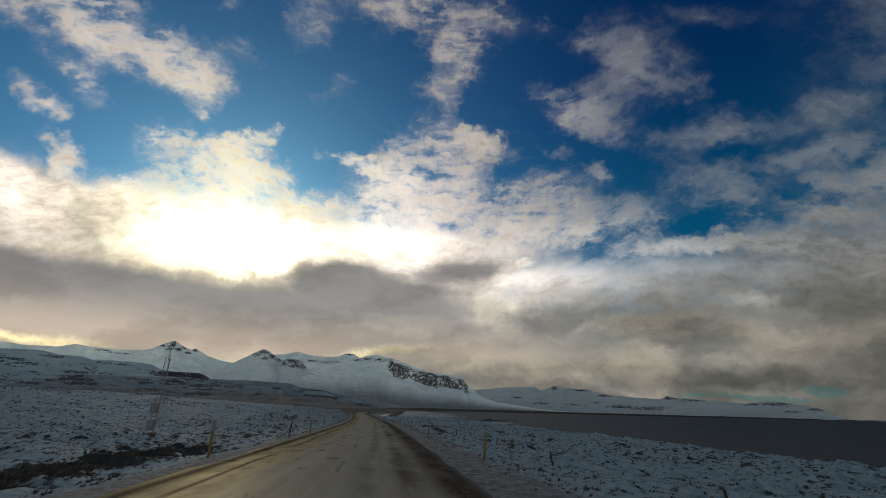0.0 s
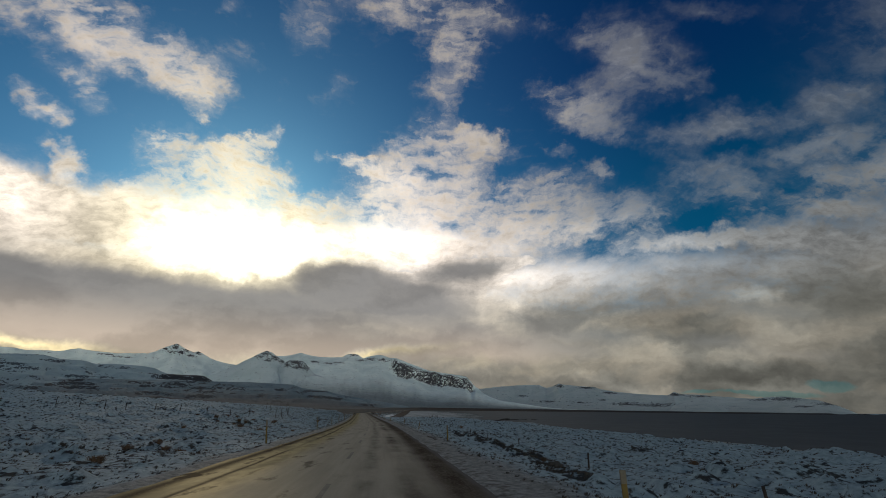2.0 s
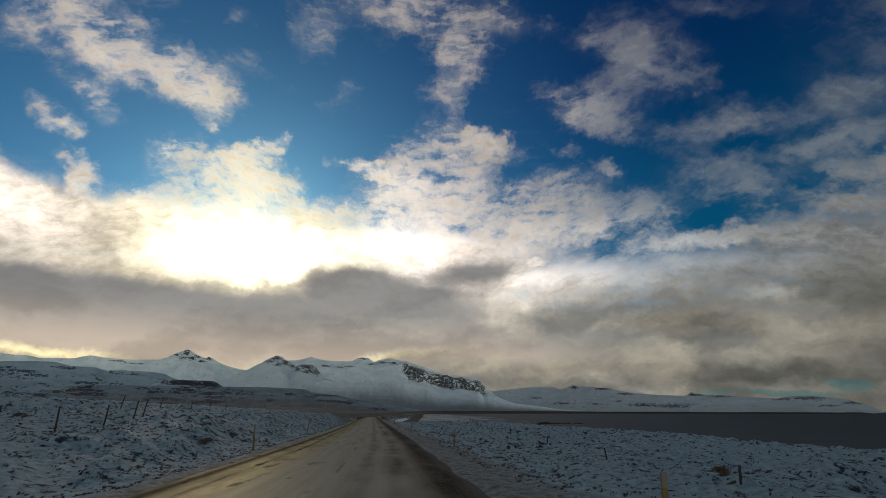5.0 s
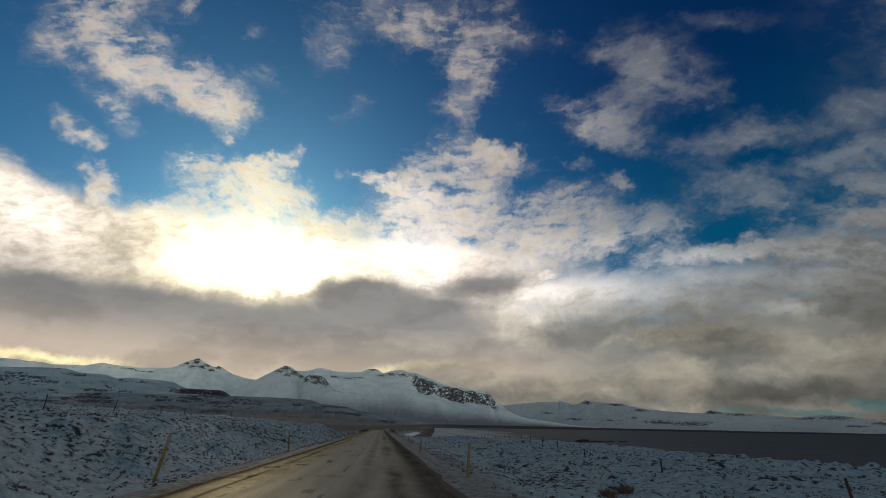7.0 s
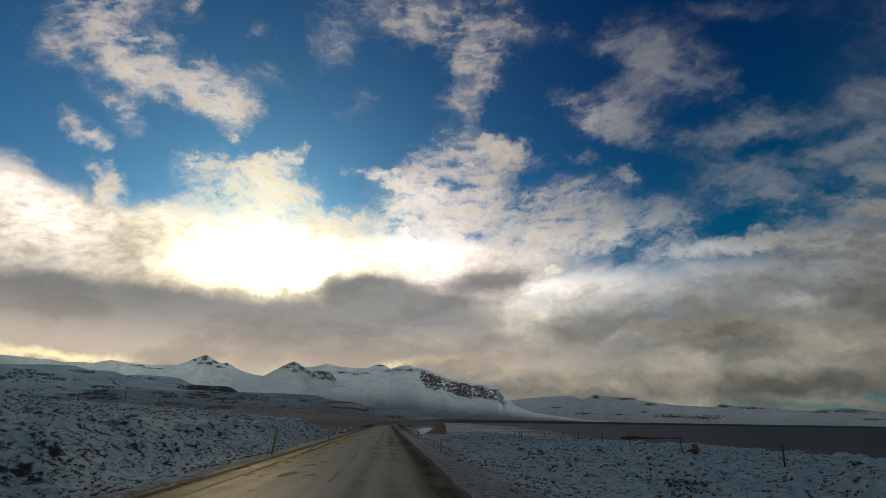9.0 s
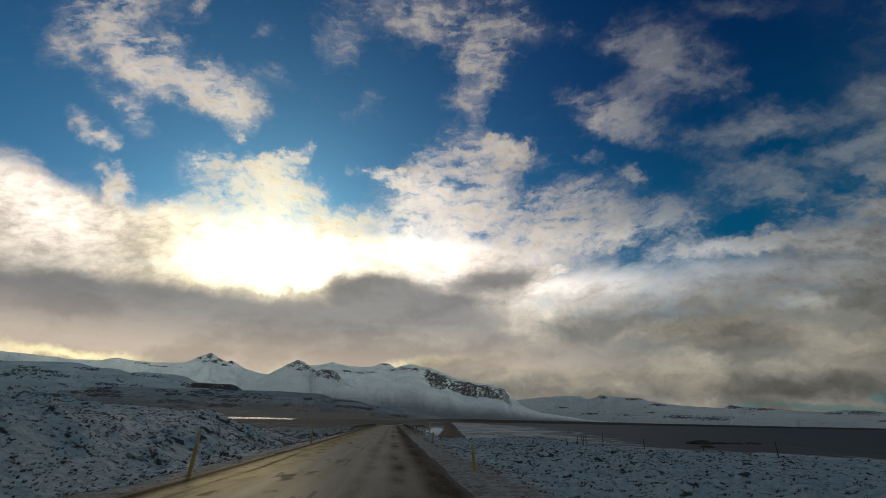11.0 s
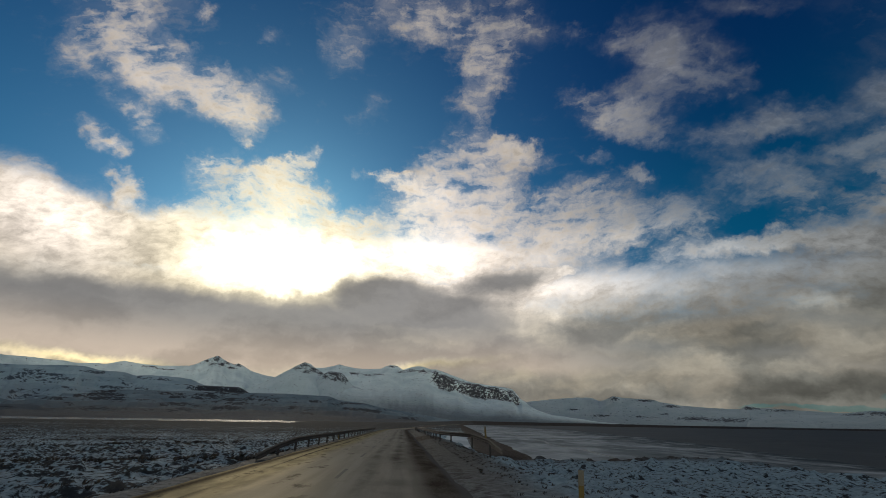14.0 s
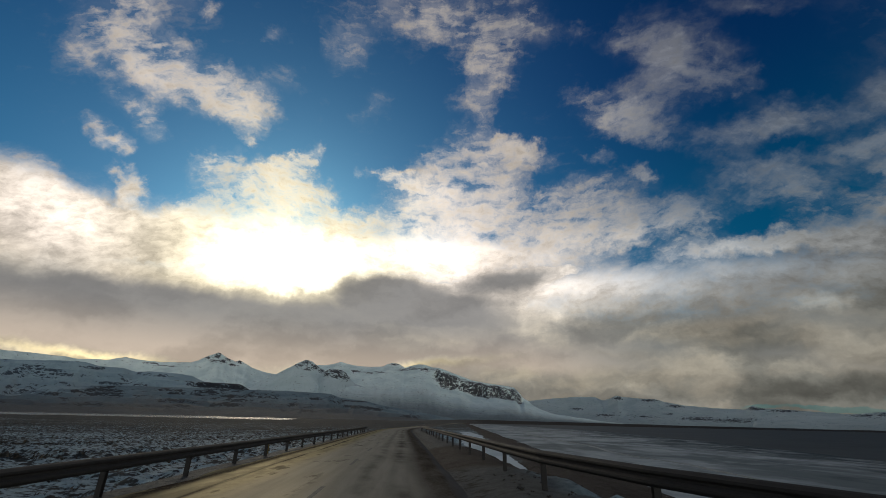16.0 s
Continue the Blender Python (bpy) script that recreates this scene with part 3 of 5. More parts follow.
def road_material():
    m, t, p = material("wet_slushy_asphalt")
    at = place_of(t)
    w = attribute(t, "across")
    along = t.split(at)[1]
    wander = t.math("MULTIPLY", t.math("SUBTRACT", t.noise(t.xyz(3.0, t.math("MULTIPLY", along, 0.05)), 1.0, 3, 0.5), 0.5), 0.9)
    v = t.math("ADD", w, wander)
    lane = t.xyz(t.math("MULTIPLY", w, 2.2), t.math("MULTIPLY", along, 0.10))
    streak = t.noise(lane, 1.0, 5, 0.6)
    fine = t.noise(at, 14.0, 4, 0.65)
    blot = t.noise(t.xyz(w, t.math("MULTIPLY", along, 0.35)), 1.1, 6, 0.62)
    # bare wet tarmac: a broad band along the east edge, a tyre track in patches, a dark strip in the west and a thin one beside it
    worn = t.math("MULTIPLY", bell(t, v, 1.9, 0.40), t.step(t.noise(t.xyz(9.0, t.math("MULTIPLY", along, 0.09)), 1.0, 4, 0.6), 0.40, 0.58, 0.25, 1.0))
    worn = t.math("MULTIPLY", worn, t.step(blot, 0.30, 0.60, 0.35, 0.8))
    worn = t.math("ADD", worn, t.math("MULTIPLY", bell(t, v, 0.85, 0.28), t.step(blot, 0.35, 0.62, 0.1, 0.45)))
    worn = t.math("ADD", worn, t.math("MULTIPLY", t.step(v, 2.0, 3.0), t.step(blot, 0.25, 0.6, 0.70, 0.95)))
    worn = t.math("ADD", worn, t.math("MULTIPLY", bell(t, w, -3.88, 0.27), 0.97))
    worn = t.math("ADD", worn, t.math("MULTIPLY", bell(t, v, -3.0, 0.09), t.step(streak, 0.38, 0.54, 0.2, 0.9)))
    worn = t.math("ADD", worn, t.math("MULTIPLY", t.step(blot, 0.56, 0.66), t.step(w, 0.5, -1.2, 0.1, 0.7)))
    worn = t.math("MINIMUM", t.math("MULTIPLY", worn, t.step(fine, 0.3, 0.6, 0.8, 1.05)), 1.0)
    edge = t.step(t.math("ADD", t.math("ABSOLUTE", t.math("ADD", w, 0.45)), t.math("MULTIPLY", streak, 0.6)), 4.05, 4.4)
    dark = t.mix(fine, (0.032, 0.026, 0.021), (0.058, 0.048, 0.039))
    film = t.mix(fine, (0.235, 0.226, 0.196), (0.325, 0.312, 0.272))
    film = t.mix(t.step(streak, 0.35, 0.65), t.vec("SCALE", film, 0.82), film)
    # golden reflection of the low sun's glow, painted into the western film
    sheen_gold = t.mix(t.step(blot, 0.35, 0.6), (0.15, 0.135, 0.085), (0.27, 0.24, 0.14))
    film = t.mix(t.step(v, -1.5, -2.7), film, sheen_gold)
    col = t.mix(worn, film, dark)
    col = t.mix(t.math("MULTIPLY", edge, t.step(fine, 0.35, 0.6, 0.5, 1.0)), col, (0.105, 0.105, 0.102))
    rough = t.math("ADD", t.step(streak, 0.36, 0.66, 0.46, 0.36), t.math("MULTIPLY", t.math("SUBTRACT", fine, 0.5), 0.10))
    h = t.math("ADD", t.math("MULTIPLY", t.noise(at, 60.0, 3, 0.6), 0.4), t.math("MULTIPLY", t.noise(lane, 3.0, 5, 0.6), 0.6))
    # gloss is tinted warm and raised a little westwards for that same glow
    share = t.math("MULTIPLY", t.step(w, 0.8, -2.2, 0.030, 0.042), t.math("SUBTRACT", 1.0, t.math("MULTIPLY", worn, 0.85)))
    share = t.math("MULTIPLY", share, t.math("MULTIPLY", t.step(blot, 0.3, 0.6, 0.8, 1.1), t.math("SUBTRACT", 1.0, edge)))
    sheen(t, p, col, share, rough, h, 0.35, 0.03, (1.0, 0.90, 0.66))
    return m


def sheen(t, p, colour, share, rough, height, strength, distance, tint=(1, 1, 1)):
    """A matt body under a rough, wind-broken gloss whose share is given."""
    out = [n for n in t.tree.nodes if n.bl_idname == "ShaderNodeOutputMaterial"][0]
    t.tree.nodes.remove(p)
    matt, gloss, mix, relief = (t.node(k) for k in ("ShaderNodeBsdfDiffuse", "ShaderNodeBsdfGlossy", "ShaderNodeMixShader", "ShaderNodeBump"))
    t.put(matt.inputs["Color"], colour)
    t.put(gloss.inputs["Roughness"], rough)
    gloss.inputs["Color"].default_value = (*tint, 1)
    t.put(mix.inputs[0], share)
    relief.inputs["Strength"].default_value, relief.inputs["Distance"].default_value = strength, distance
    t.put(relief.inputs["Height"], height)
    for sh in (matt, gloss):
        t.tree.links.new(relief.outputs[0], sh.inputs["Normal"])
    t.tree.links.new(matt.outputs[0], mix.inputs[1])
    t.tree.links.new(gloss.outputs[0], mix.inputs[2])
    t.tree.links.new(mix.outputs[0], out.inputs[0])


def water_material(name, deep, ice, scale, height, gloss, share, tint=(1, 1, 1), offing=None):
    m, t, p = material(name)
    at = place_of(t)
    x, y, z = t.split(at)
    swell = t.noise(t.xyz(t.math("MULTIPLY", x, 0.6), t.math("MULTIPLY", y, 0.25)), scale, 5, 0.6, 0.4)
    rip = t.noise(at, scale * 9, 4, 0.6)
    h = t.math("ADD", t.math("MULTIPLY", swell, 0.75), t.math("MULTIPLY", rip, 0.25))
    body = t.mix(t.step(t.math("ADD", t.math("MULTIPLY", t.noise(at, 0.05, 4, 0.6), 0.6), t.math("MULTIPLY", swell, 0.4)), 0.40, 0.60), (*deep, 1), (*ice, 1))
    if offing:
        # slush thins out seawards in long drawn bands
        bands = t.noise(t.xyz(t.math("MULTIPLY", x, 0.15), t.math("MULTIPLY", y, 0.075)), 1.0, 6, 0.68, 0.8)
        out = t.math("ADD", attribute(t, "out"), t.math("MULTIPLY", t.math("SUBTRACT", bands, 0.5), 1.9))
        body = t.mix(t.step(out, 0.40, 1.10), body, (*offing, 1))
    sheen(t, p, body, share, gloss, h, 0.9, height, tint)
    return m


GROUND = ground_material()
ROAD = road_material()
SEA_WATER = water_material("grey_sea_water", (0.010, 0.015, 0.019), (0.019, 0.026, 0.031), 0.35, 2.5, 0.35, 0.10, (0.9, 0.96, 1.0))
LAGOON_WATER = water_material("still_lake_water", (0.06, 0.08, 0.095), (0.20, 0.24, 0.27), 0.6, 0.02, 0.12, 0.55)
LAGOON_ICE = water_material("snow_dusted_lagoon_ice", (0.27, 0.36, 0.41), (0.42, 0.51, 0.56), 0.5, 0.03, 0.3, 0.12)
# haze is put into the snow: high ranges brightest, nearer slopes darker and bluer
RANGE = mountain_material("snow_covered_range", 0.66, 0.03)
CLIFFS = mountain_material("snow_and_basalt_cliffs", 0.62, 0.03, foot_tone=(0.10, 0.135, 0.16))
KNOB = mountain_material("haze_toned_rocky_slope", 0.60, 0.03, snows=((0.38, 0.47, 0.50), (0.48, 0.57, 0.60)), foot_tone=(0.2, 0.26, 0.29))
HAZE_TONED = mountain_material("haze_toned_snow_slope", 0.62, 0.03, snows=((0.50, 0.61, 0.62), (0.62, 0.72, 0.73)), foot_tone=(0.2, 0.26, 0.29))
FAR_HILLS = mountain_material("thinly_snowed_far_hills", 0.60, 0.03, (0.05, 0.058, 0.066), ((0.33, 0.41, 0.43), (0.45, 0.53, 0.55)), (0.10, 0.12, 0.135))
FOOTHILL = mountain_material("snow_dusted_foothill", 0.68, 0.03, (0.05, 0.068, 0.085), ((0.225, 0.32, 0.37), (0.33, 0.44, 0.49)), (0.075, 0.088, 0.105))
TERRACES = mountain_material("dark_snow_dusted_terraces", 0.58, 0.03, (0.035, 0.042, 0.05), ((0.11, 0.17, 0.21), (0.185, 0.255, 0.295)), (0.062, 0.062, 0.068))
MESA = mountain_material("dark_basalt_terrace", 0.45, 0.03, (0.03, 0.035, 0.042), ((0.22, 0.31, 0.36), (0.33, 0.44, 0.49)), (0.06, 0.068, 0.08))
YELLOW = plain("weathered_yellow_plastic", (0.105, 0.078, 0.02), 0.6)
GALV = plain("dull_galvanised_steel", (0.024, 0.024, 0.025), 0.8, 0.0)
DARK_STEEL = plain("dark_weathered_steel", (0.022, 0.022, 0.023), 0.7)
WOOD = plain("grey_weathered_wood", (0.028, 0.025, 0.022), 0.85)
CABINET_GREY = plain("grey_painted_metal", (0.10, 0.105, 0.11), 0.6)
MAST_STEEL = plain("pale_galvanised_steel", (0.13, 0.135, 0.14), 0.6)
POST_HEAD = plain("faded_reflective_plastic", (0.115, 0.108, 0.085), 0.6)


def tuft_material():
    m, t, p = material("dead_grass")
    n = t.node("ShaderNodeNewGeometry").outputs["Random Per Island"]
    col = t.mix(t.step(n, 0.55, 0.95, kind="LINEAR"), (0.018, 0.019, 0.019), (0.07, 0.058, 0.042))
    t.put(p.inputs["Base Color"], col)
    p.inputs["Roughness"].default_value = 0.9
    return m


GRASS = tuft_material()
FOAM = plain("sea_foam_and_slush_ice", (0.21, 0.235, 0.245), 0.7, 0.0, 0.3, 0.4)
ROCK = plain("dark_wet_basalt", (0.016, 0.016, 0.016), 0.9)
JUNCTION = plain("slate_grey_plastic", (0.08, 0.09, 0.105), 0.7)
CABLE = plain("black_rubber_cable", (0.012, 0.012, 0.012), 0.6)
STRAW = plain("straw_brown_grass", (0.085, 0.060, 0.042), 0.9)
SHALLOWS = water_material("slushy_shallows", (0.11, 0.13, 0.138), (0.33, 0.365, 0.38), 0.30, 0.10, 0.30, 0.07, (0.85, 0.95, 1.0), (0.016, 0.026, 0.035))
WORN_PAINT = plain("worn_road_paint", (0.150, 0.144, 0.126), 0.95, 0.0, 0.4, 5.0)

# ---------------------------------------------------------------- ground, road, water
def build_ground():
    ys = spaced([-60, (0, 3.0), (20, 0.5), (300, 0.38), (420, 1.2), (700, 5), (1500, 20), (2100, 14), (4900, 120)])
    ws = spaced([-4800, (-1500, 150), (-400, 40), (-120, 8), (-45, 1.6), (-22, 0.55), (-4, 0.30), (-3.4, 0.3), (3.4, 3.4), (4, 0.3), (20, 0.30), (42, 0.55), (80, 1.4), (160, 6), (600, 30), (4800, 60)])
    Y, W = np.meshgrid(ys, ws, indexing="ij")
    fade = 1 - smooth(600, 2500, Y)
    X = W + road_x(np.minimum(Y, 900)) * fade
    Z = ground_z(X, Y)
    w = X - road_x(Y)
    bar = shore_x(Y) - X
    sand = smooth(8.2, 6.8, bar * np.interp(Y, [286, 300], [0.36, 1.0]) + 0.8 * fbm(X / 3, Y / 3, 3, 3)) * smooth(257, 268, Y) * (1 - smooth(1000, 1200, Y))
    sand = np.maximum(sand, 0.85 * smooth(17, 5, bar + 5 * fbm(X / 5, Y / 5, 4, 4)) * (1 - smooth(260, 290, Y)))
    sand = np.maximum(sand, 0.9 * smooth(70, 25, bar + 12 * fbm(X / 60, Y / 60, 3, 6)) * smooth(1050, 1200, Y) * (bar > -40))
    sand = np.maximum(sand, smooth(6.9, 8.2, w + 0.7 * fbm(X / 2.5, Y / 2.5, 3, 14)) * smooth(262, 271, Y) * (1 - smooth(302, 314, Y)) * (bar > -8))
    ditch = smooth(0.45, 0.75, fbm(X / 5, Y / 9, 3, 44) + 0.45 * np.exp(-((np.abs(w) - 9.5) / 2.2) ** 2)) * 0.2
    ditch = ditch * (1 - (w < 0) * smooth(70, 95, Y) * (1 - smooth(222, 235, Y)))
    bare = ditch + 0.55 * smooth(250, 600, Y) * (1 - smooth(1200, 2500, Y))
    bare = bare + 0.06 * smooth(180, 212, Y) * smooth(9, 15, w)
    bare = bare + 0.22 * smooth(224, 250, Y) * smooth(-6, -10, w)
    bare = bare + (0.40 - 0.15 * smooth(225, 245, Y)) * np.where(w < 0, 0.4 + 0.6 * smooth(40, 75, Y), 1) * np.exp(-((np.abs(w) - np.where(w < 0, 4.35, 4.15)) / np.where(w < 0, 0.40, 0.25)) ** 2) - 0.35 * np.exp(-((np.abs(w) - 5.6) / 0.8) ** 2)
    bare = bare + 0.9 * np.exp(-((X + 9.6 + 0.8 * fbm(X / 2, Y / 2, 2, 72)) / 1.1) ** 2) * smooth(10, 13, Y) * smooth(26, 22, Y)
    bare = bare + 0.5 * np.exp(-((X - np.interp(Y, [45, 58, 74, 82], [6.7, 7.6, 8.2, 7.6]) + 0.4 * fbm(X / 2, Y / 2, 2, 73)) / 0.5) ** 2) * smooth(44, 48, Y) * smooth(84, 81, Y)
    bare = bare + 0.8 * np.exp(-((w + 6.0) / 0.45) ** 2 - ((Y - 212) / 13) ** 2) * smooth(-0.5, 0.3, fbm(X / 2, Y / 4, 3, 47))
    slush = smooth(np.where(w < 0, 5.9, 6.6) + 1.2 * smooth(235, 255, Y), np.where(w < 0, 4.9, 5.0) + 0.8 * smooth(235, 255, Y), np.abs(w) + 0.7 * fbm(X / 1.5, Y / 4, 3, 71))
    slush = slush * (1 - 0.85 * np.exp(-((w + 6.0) / 0.6) ** 2 - ((Y - 212) / 13) ** 2))
    span = shore_x(Y) - road_x(Y)
    bare = bare + 0.55 * smooth(0.7, 0.95, w / span + 0.08 * fbm(X / 6, Y / 6, 3, 49)) * (1 - smooth(270, 300, Y))
    me = grid_mesh("ground", X, Y, Z, {"sand": sand, "bare": bare, "slush": 0.9 * slush, "grit": smooth(228, 250, Y) + 0 * X})
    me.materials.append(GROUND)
    ob = new("ground", me)
    tagged(ob, "snow-dusted rough pasture with brown grass tussocks and dark beach sand", "ground", kind="structure")


def build_road():
    ys = spaced([-60, (0, 2.0), (300, 0.6), (600, 2), (1000, 6)])
    ws = np.linspace(-ROAD_HALF - 0.70, ROAD_HALF, 33)
    Y, W = np.meshgrid(ys, ws, indexing="ij")
    ragged = 1 + 0.05 * fbm(Y / 3, np.sign(W) * 7 + 0 * Y, 3, 61) * smooth(3.0, 4.0, np.abs(W))
    Wr = W * ragged
    camber = -0.018 * np.abs(Wr)
    ruts = -0.012 * (np.exp(-((np.abs(Wr) - 0.95) / 0.3) ** 2) + np.exp(-((np.abs(Wr) - 2.6) / 0.3) ** 2))
    edge = -0.09 * smooth(ROAD_HALF, ROAD_HALF + 0.35, np.abs(W + 0.35))
    Z = road_z(Y) + 0.05 + camber + ruts + edge + 0.006 * fbm(Wr / 0.8, Y / 2.5, 3, 63)
    me = grid_mesh("road", road_x(Y) + Wr, Y, Z, {"across": Wr})
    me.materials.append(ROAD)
    ob = new("road", me)
    for k in range(40):
        y0 = 4.5 + k * 9.0
        Yd, Wd = np.meshgrid(np.linspace(y0, y0 + 3.0, 7), np.linspace(-0.06, 0.06, 3), indexing="ij")
        dash = grid_mesh("lane_dash", road_x(Yd) + Wd, Yd, road_z(Yd) + 0.058)
        dash.materials.append(WORN_PAINT)
        new("lane_dash", dash).parent = ob
    tagged(ob, "wet two-lane asphalt road with slush and tyre tracks", "road", kind="structure")


def build_sea():
    ys = spaced([-200, (500, 10), (1500, 50), (4900, 200)])
    xs = spaced([2, (120, 4), (600, 30), (4900, 200)])
    Y, X = np.meshgrid(ys, xs, indexing="ij")
    keep = (X + 6 > shore_x(Y) - 6)[:-1, 1:]
    me = grid_mesh("sea", X, Y, np.full(X.shape, SEA), keep=keep)
    me.materials.append(SEA_WATER)
    tagged(new("sea", me), "dark grey wind-rippled sea water of the bay", "water", kind="structure")


def build_lagoon():
    Y, U = np.meshgrid(np.linspace(266, 770, 120), np.linspace(3.6, 16.5, 8), indexing="ij")
    me = grid_mesh("lagoon", shore_x(Y) - U, Y, np.full(Y.shape, LAGOON))
    me.materials.append(LAGOON_ICE)
    tagged(new("lagoon", me), "pale snow-dusted ice of the lagoon behind the sand bar", "water", kind="structure")


def build_lake():
    A, D = np.meshgrid(np.radians(np.linspace(-68, -12, 40)), np.linspace(310, 1560, 30), indexing="ij")
    me = grid_mesh("lake", -7 + D * np.sin(A), 232 + D * np.cos(A), np.full(A.shape, LAKE))
    me.materials.append(LAGOON_WATER)
    tagged(new("lake", me), "shallow lake on the plain reflecting the sky", "water", kind="structure")


def build_shallows():
    """Wet flat and slush ice off the beach, with a ragged seaward edge."""
    Y, U = np.meshgrid(np.linspace(232, 1000, 340), np.linspace(0, 1, 24), indexing="ij")
    reach = np.interp(Y, [232, 250, 270, 285, 298, 324, 343, 425, 576, 1000], [6, 16, 30, 36, 38, 40, 42, 52, 64, 40]) * 1.35 * (1 + 0.06 * fbm(Y / 40, 0 * Y + 2.2, 2, 301))
    X = shore_x(Y) - 1.0 + U * reach
    me = grid_mesh("shallows", X, Y, SEA + 0.05 - 0.07 * smooth(0.9, 1.0, U) + 0.015 * fbm(X / 2, Y / 2, 3, 303), {"out": U})
    me.materials.append(SHALLOWS)
    tagged(new("shallows", me), "pale slush-covered shallows along the beach", "water", kind="structure")


build_ground()
build_road()
build_sea()
build_lagoon()
build_lake()
build_shallows()


def surf_line(name, start, end, out, width, seed):
    """A broken ribbon of foam and slush ice along the beach."""
    n, k = 160, 7
    ys, us = np.linspace(start, end, n), np.linspace(-0.5, 0.5, k)
    Y, U = np.meshgrid(ys, us, indexing="ij")
    centre = shore_x(Y) + out + 0.12 * out * fbm(Y / 22, 0 * Y + seed, 3, seed)
    wide = width * np.clip(0.25 + 1.6 * fbm(Y / 7, 0 * Y + 3.3, 3, seed + 1), 0.01, 1.5) * smooth(0, 0.12, (Y - start) / (end - start)) * smooth(1, 0.8, (Y - start) / (end - start))
    Z = SEA + 0.08 + 0.16 * np.cos(U * math.pi) ** 2 * (0.6 + 0.4 * fbm(U * 6, Y / 2, 2, seed + 2))
    me = grid_mesh(name, centre + U * wide, Y, Z - 0.10 * (np.abs(U) > 0.45))
    me.materials.append(FOAM)
    tagged(new(name, me), "broken line of white surf and slush ice near the beach", "surf", kind="structure")


for k, (y0, y1, out, width) in enumerate([(288, 520, 13, 1.6), (10, 70, 5, 2.2), (40, 130, 10, 1.6), (60, 220, 3, 1.2)]):
    surf_line("surf", y0, y1, out, width, 200 + 7 * k)


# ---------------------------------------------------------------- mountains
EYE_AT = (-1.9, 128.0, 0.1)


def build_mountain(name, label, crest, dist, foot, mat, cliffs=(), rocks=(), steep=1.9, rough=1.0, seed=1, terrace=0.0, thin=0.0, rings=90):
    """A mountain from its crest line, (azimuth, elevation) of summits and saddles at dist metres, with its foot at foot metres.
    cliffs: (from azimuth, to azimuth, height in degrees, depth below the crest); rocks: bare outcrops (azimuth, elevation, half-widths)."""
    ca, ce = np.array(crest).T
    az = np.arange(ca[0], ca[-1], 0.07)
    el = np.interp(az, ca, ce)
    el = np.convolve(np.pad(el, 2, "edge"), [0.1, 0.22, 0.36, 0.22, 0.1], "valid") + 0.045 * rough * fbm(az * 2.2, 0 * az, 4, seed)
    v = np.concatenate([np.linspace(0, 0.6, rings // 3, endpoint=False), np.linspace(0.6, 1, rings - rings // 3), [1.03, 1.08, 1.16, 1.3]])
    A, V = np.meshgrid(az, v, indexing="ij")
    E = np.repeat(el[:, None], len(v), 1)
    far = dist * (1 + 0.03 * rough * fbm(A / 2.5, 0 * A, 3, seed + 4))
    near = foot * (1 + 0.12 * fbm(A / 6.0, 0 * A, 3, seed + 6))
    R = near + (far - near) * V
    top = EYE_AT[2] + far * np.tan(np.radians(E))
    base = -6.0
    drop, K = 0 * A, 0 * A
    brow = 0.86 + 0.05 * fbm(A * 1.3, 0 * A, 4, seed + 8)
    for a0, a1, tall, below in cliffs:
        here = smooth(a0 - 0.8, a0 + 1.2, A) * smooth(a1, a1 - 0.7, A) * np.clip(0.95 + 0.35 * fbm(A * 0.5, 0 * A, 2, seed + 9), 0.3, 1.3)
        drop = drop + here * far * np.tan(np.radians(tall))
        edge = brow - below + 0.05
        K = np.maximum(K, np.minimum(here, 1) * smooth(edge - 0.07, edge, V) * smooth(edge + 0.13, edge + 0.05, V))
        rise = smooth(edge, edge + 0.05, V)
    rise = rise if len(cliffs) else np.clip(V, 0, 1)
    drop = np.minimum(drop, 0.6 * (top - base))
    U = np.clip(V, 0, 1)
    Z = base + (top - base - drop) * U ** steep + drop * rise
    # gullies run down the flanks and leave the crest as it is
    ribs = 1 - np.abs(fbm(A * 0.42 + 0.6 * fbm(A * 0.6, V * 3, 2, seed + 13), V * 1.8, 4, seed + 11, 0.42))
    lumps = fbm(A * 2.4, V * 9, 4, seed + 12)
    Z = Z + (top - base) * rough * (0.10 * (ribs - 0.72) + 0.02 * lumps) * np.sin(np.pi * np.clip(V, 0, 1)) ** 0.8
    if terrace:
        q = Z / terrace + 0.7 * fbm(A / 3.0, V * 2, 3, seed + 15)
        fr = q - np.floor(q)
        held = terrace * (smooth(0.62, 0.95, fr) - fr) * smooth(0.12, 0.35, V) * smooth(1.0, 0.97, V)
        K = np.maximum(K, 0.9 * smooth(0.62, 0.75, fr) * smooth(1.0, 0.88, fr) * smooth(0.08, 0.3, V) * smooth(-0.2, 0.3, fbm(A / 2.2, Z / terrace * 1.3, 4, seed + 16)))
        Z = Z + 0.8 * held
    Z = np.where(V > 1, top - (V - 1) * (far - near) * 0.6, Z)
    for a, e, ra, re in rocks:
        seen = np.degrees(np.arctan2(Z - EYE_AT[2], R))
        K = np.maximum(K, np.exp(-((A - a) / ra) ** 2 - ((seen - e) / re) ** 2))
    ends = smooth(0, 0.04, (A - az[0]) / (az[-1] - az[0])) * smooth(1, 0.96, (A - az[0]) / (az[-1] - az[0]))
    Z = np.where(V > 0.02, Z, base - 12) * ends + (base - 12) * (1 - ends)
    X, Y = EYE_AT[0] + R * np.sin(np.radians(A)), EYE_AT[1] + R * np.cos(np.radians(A))
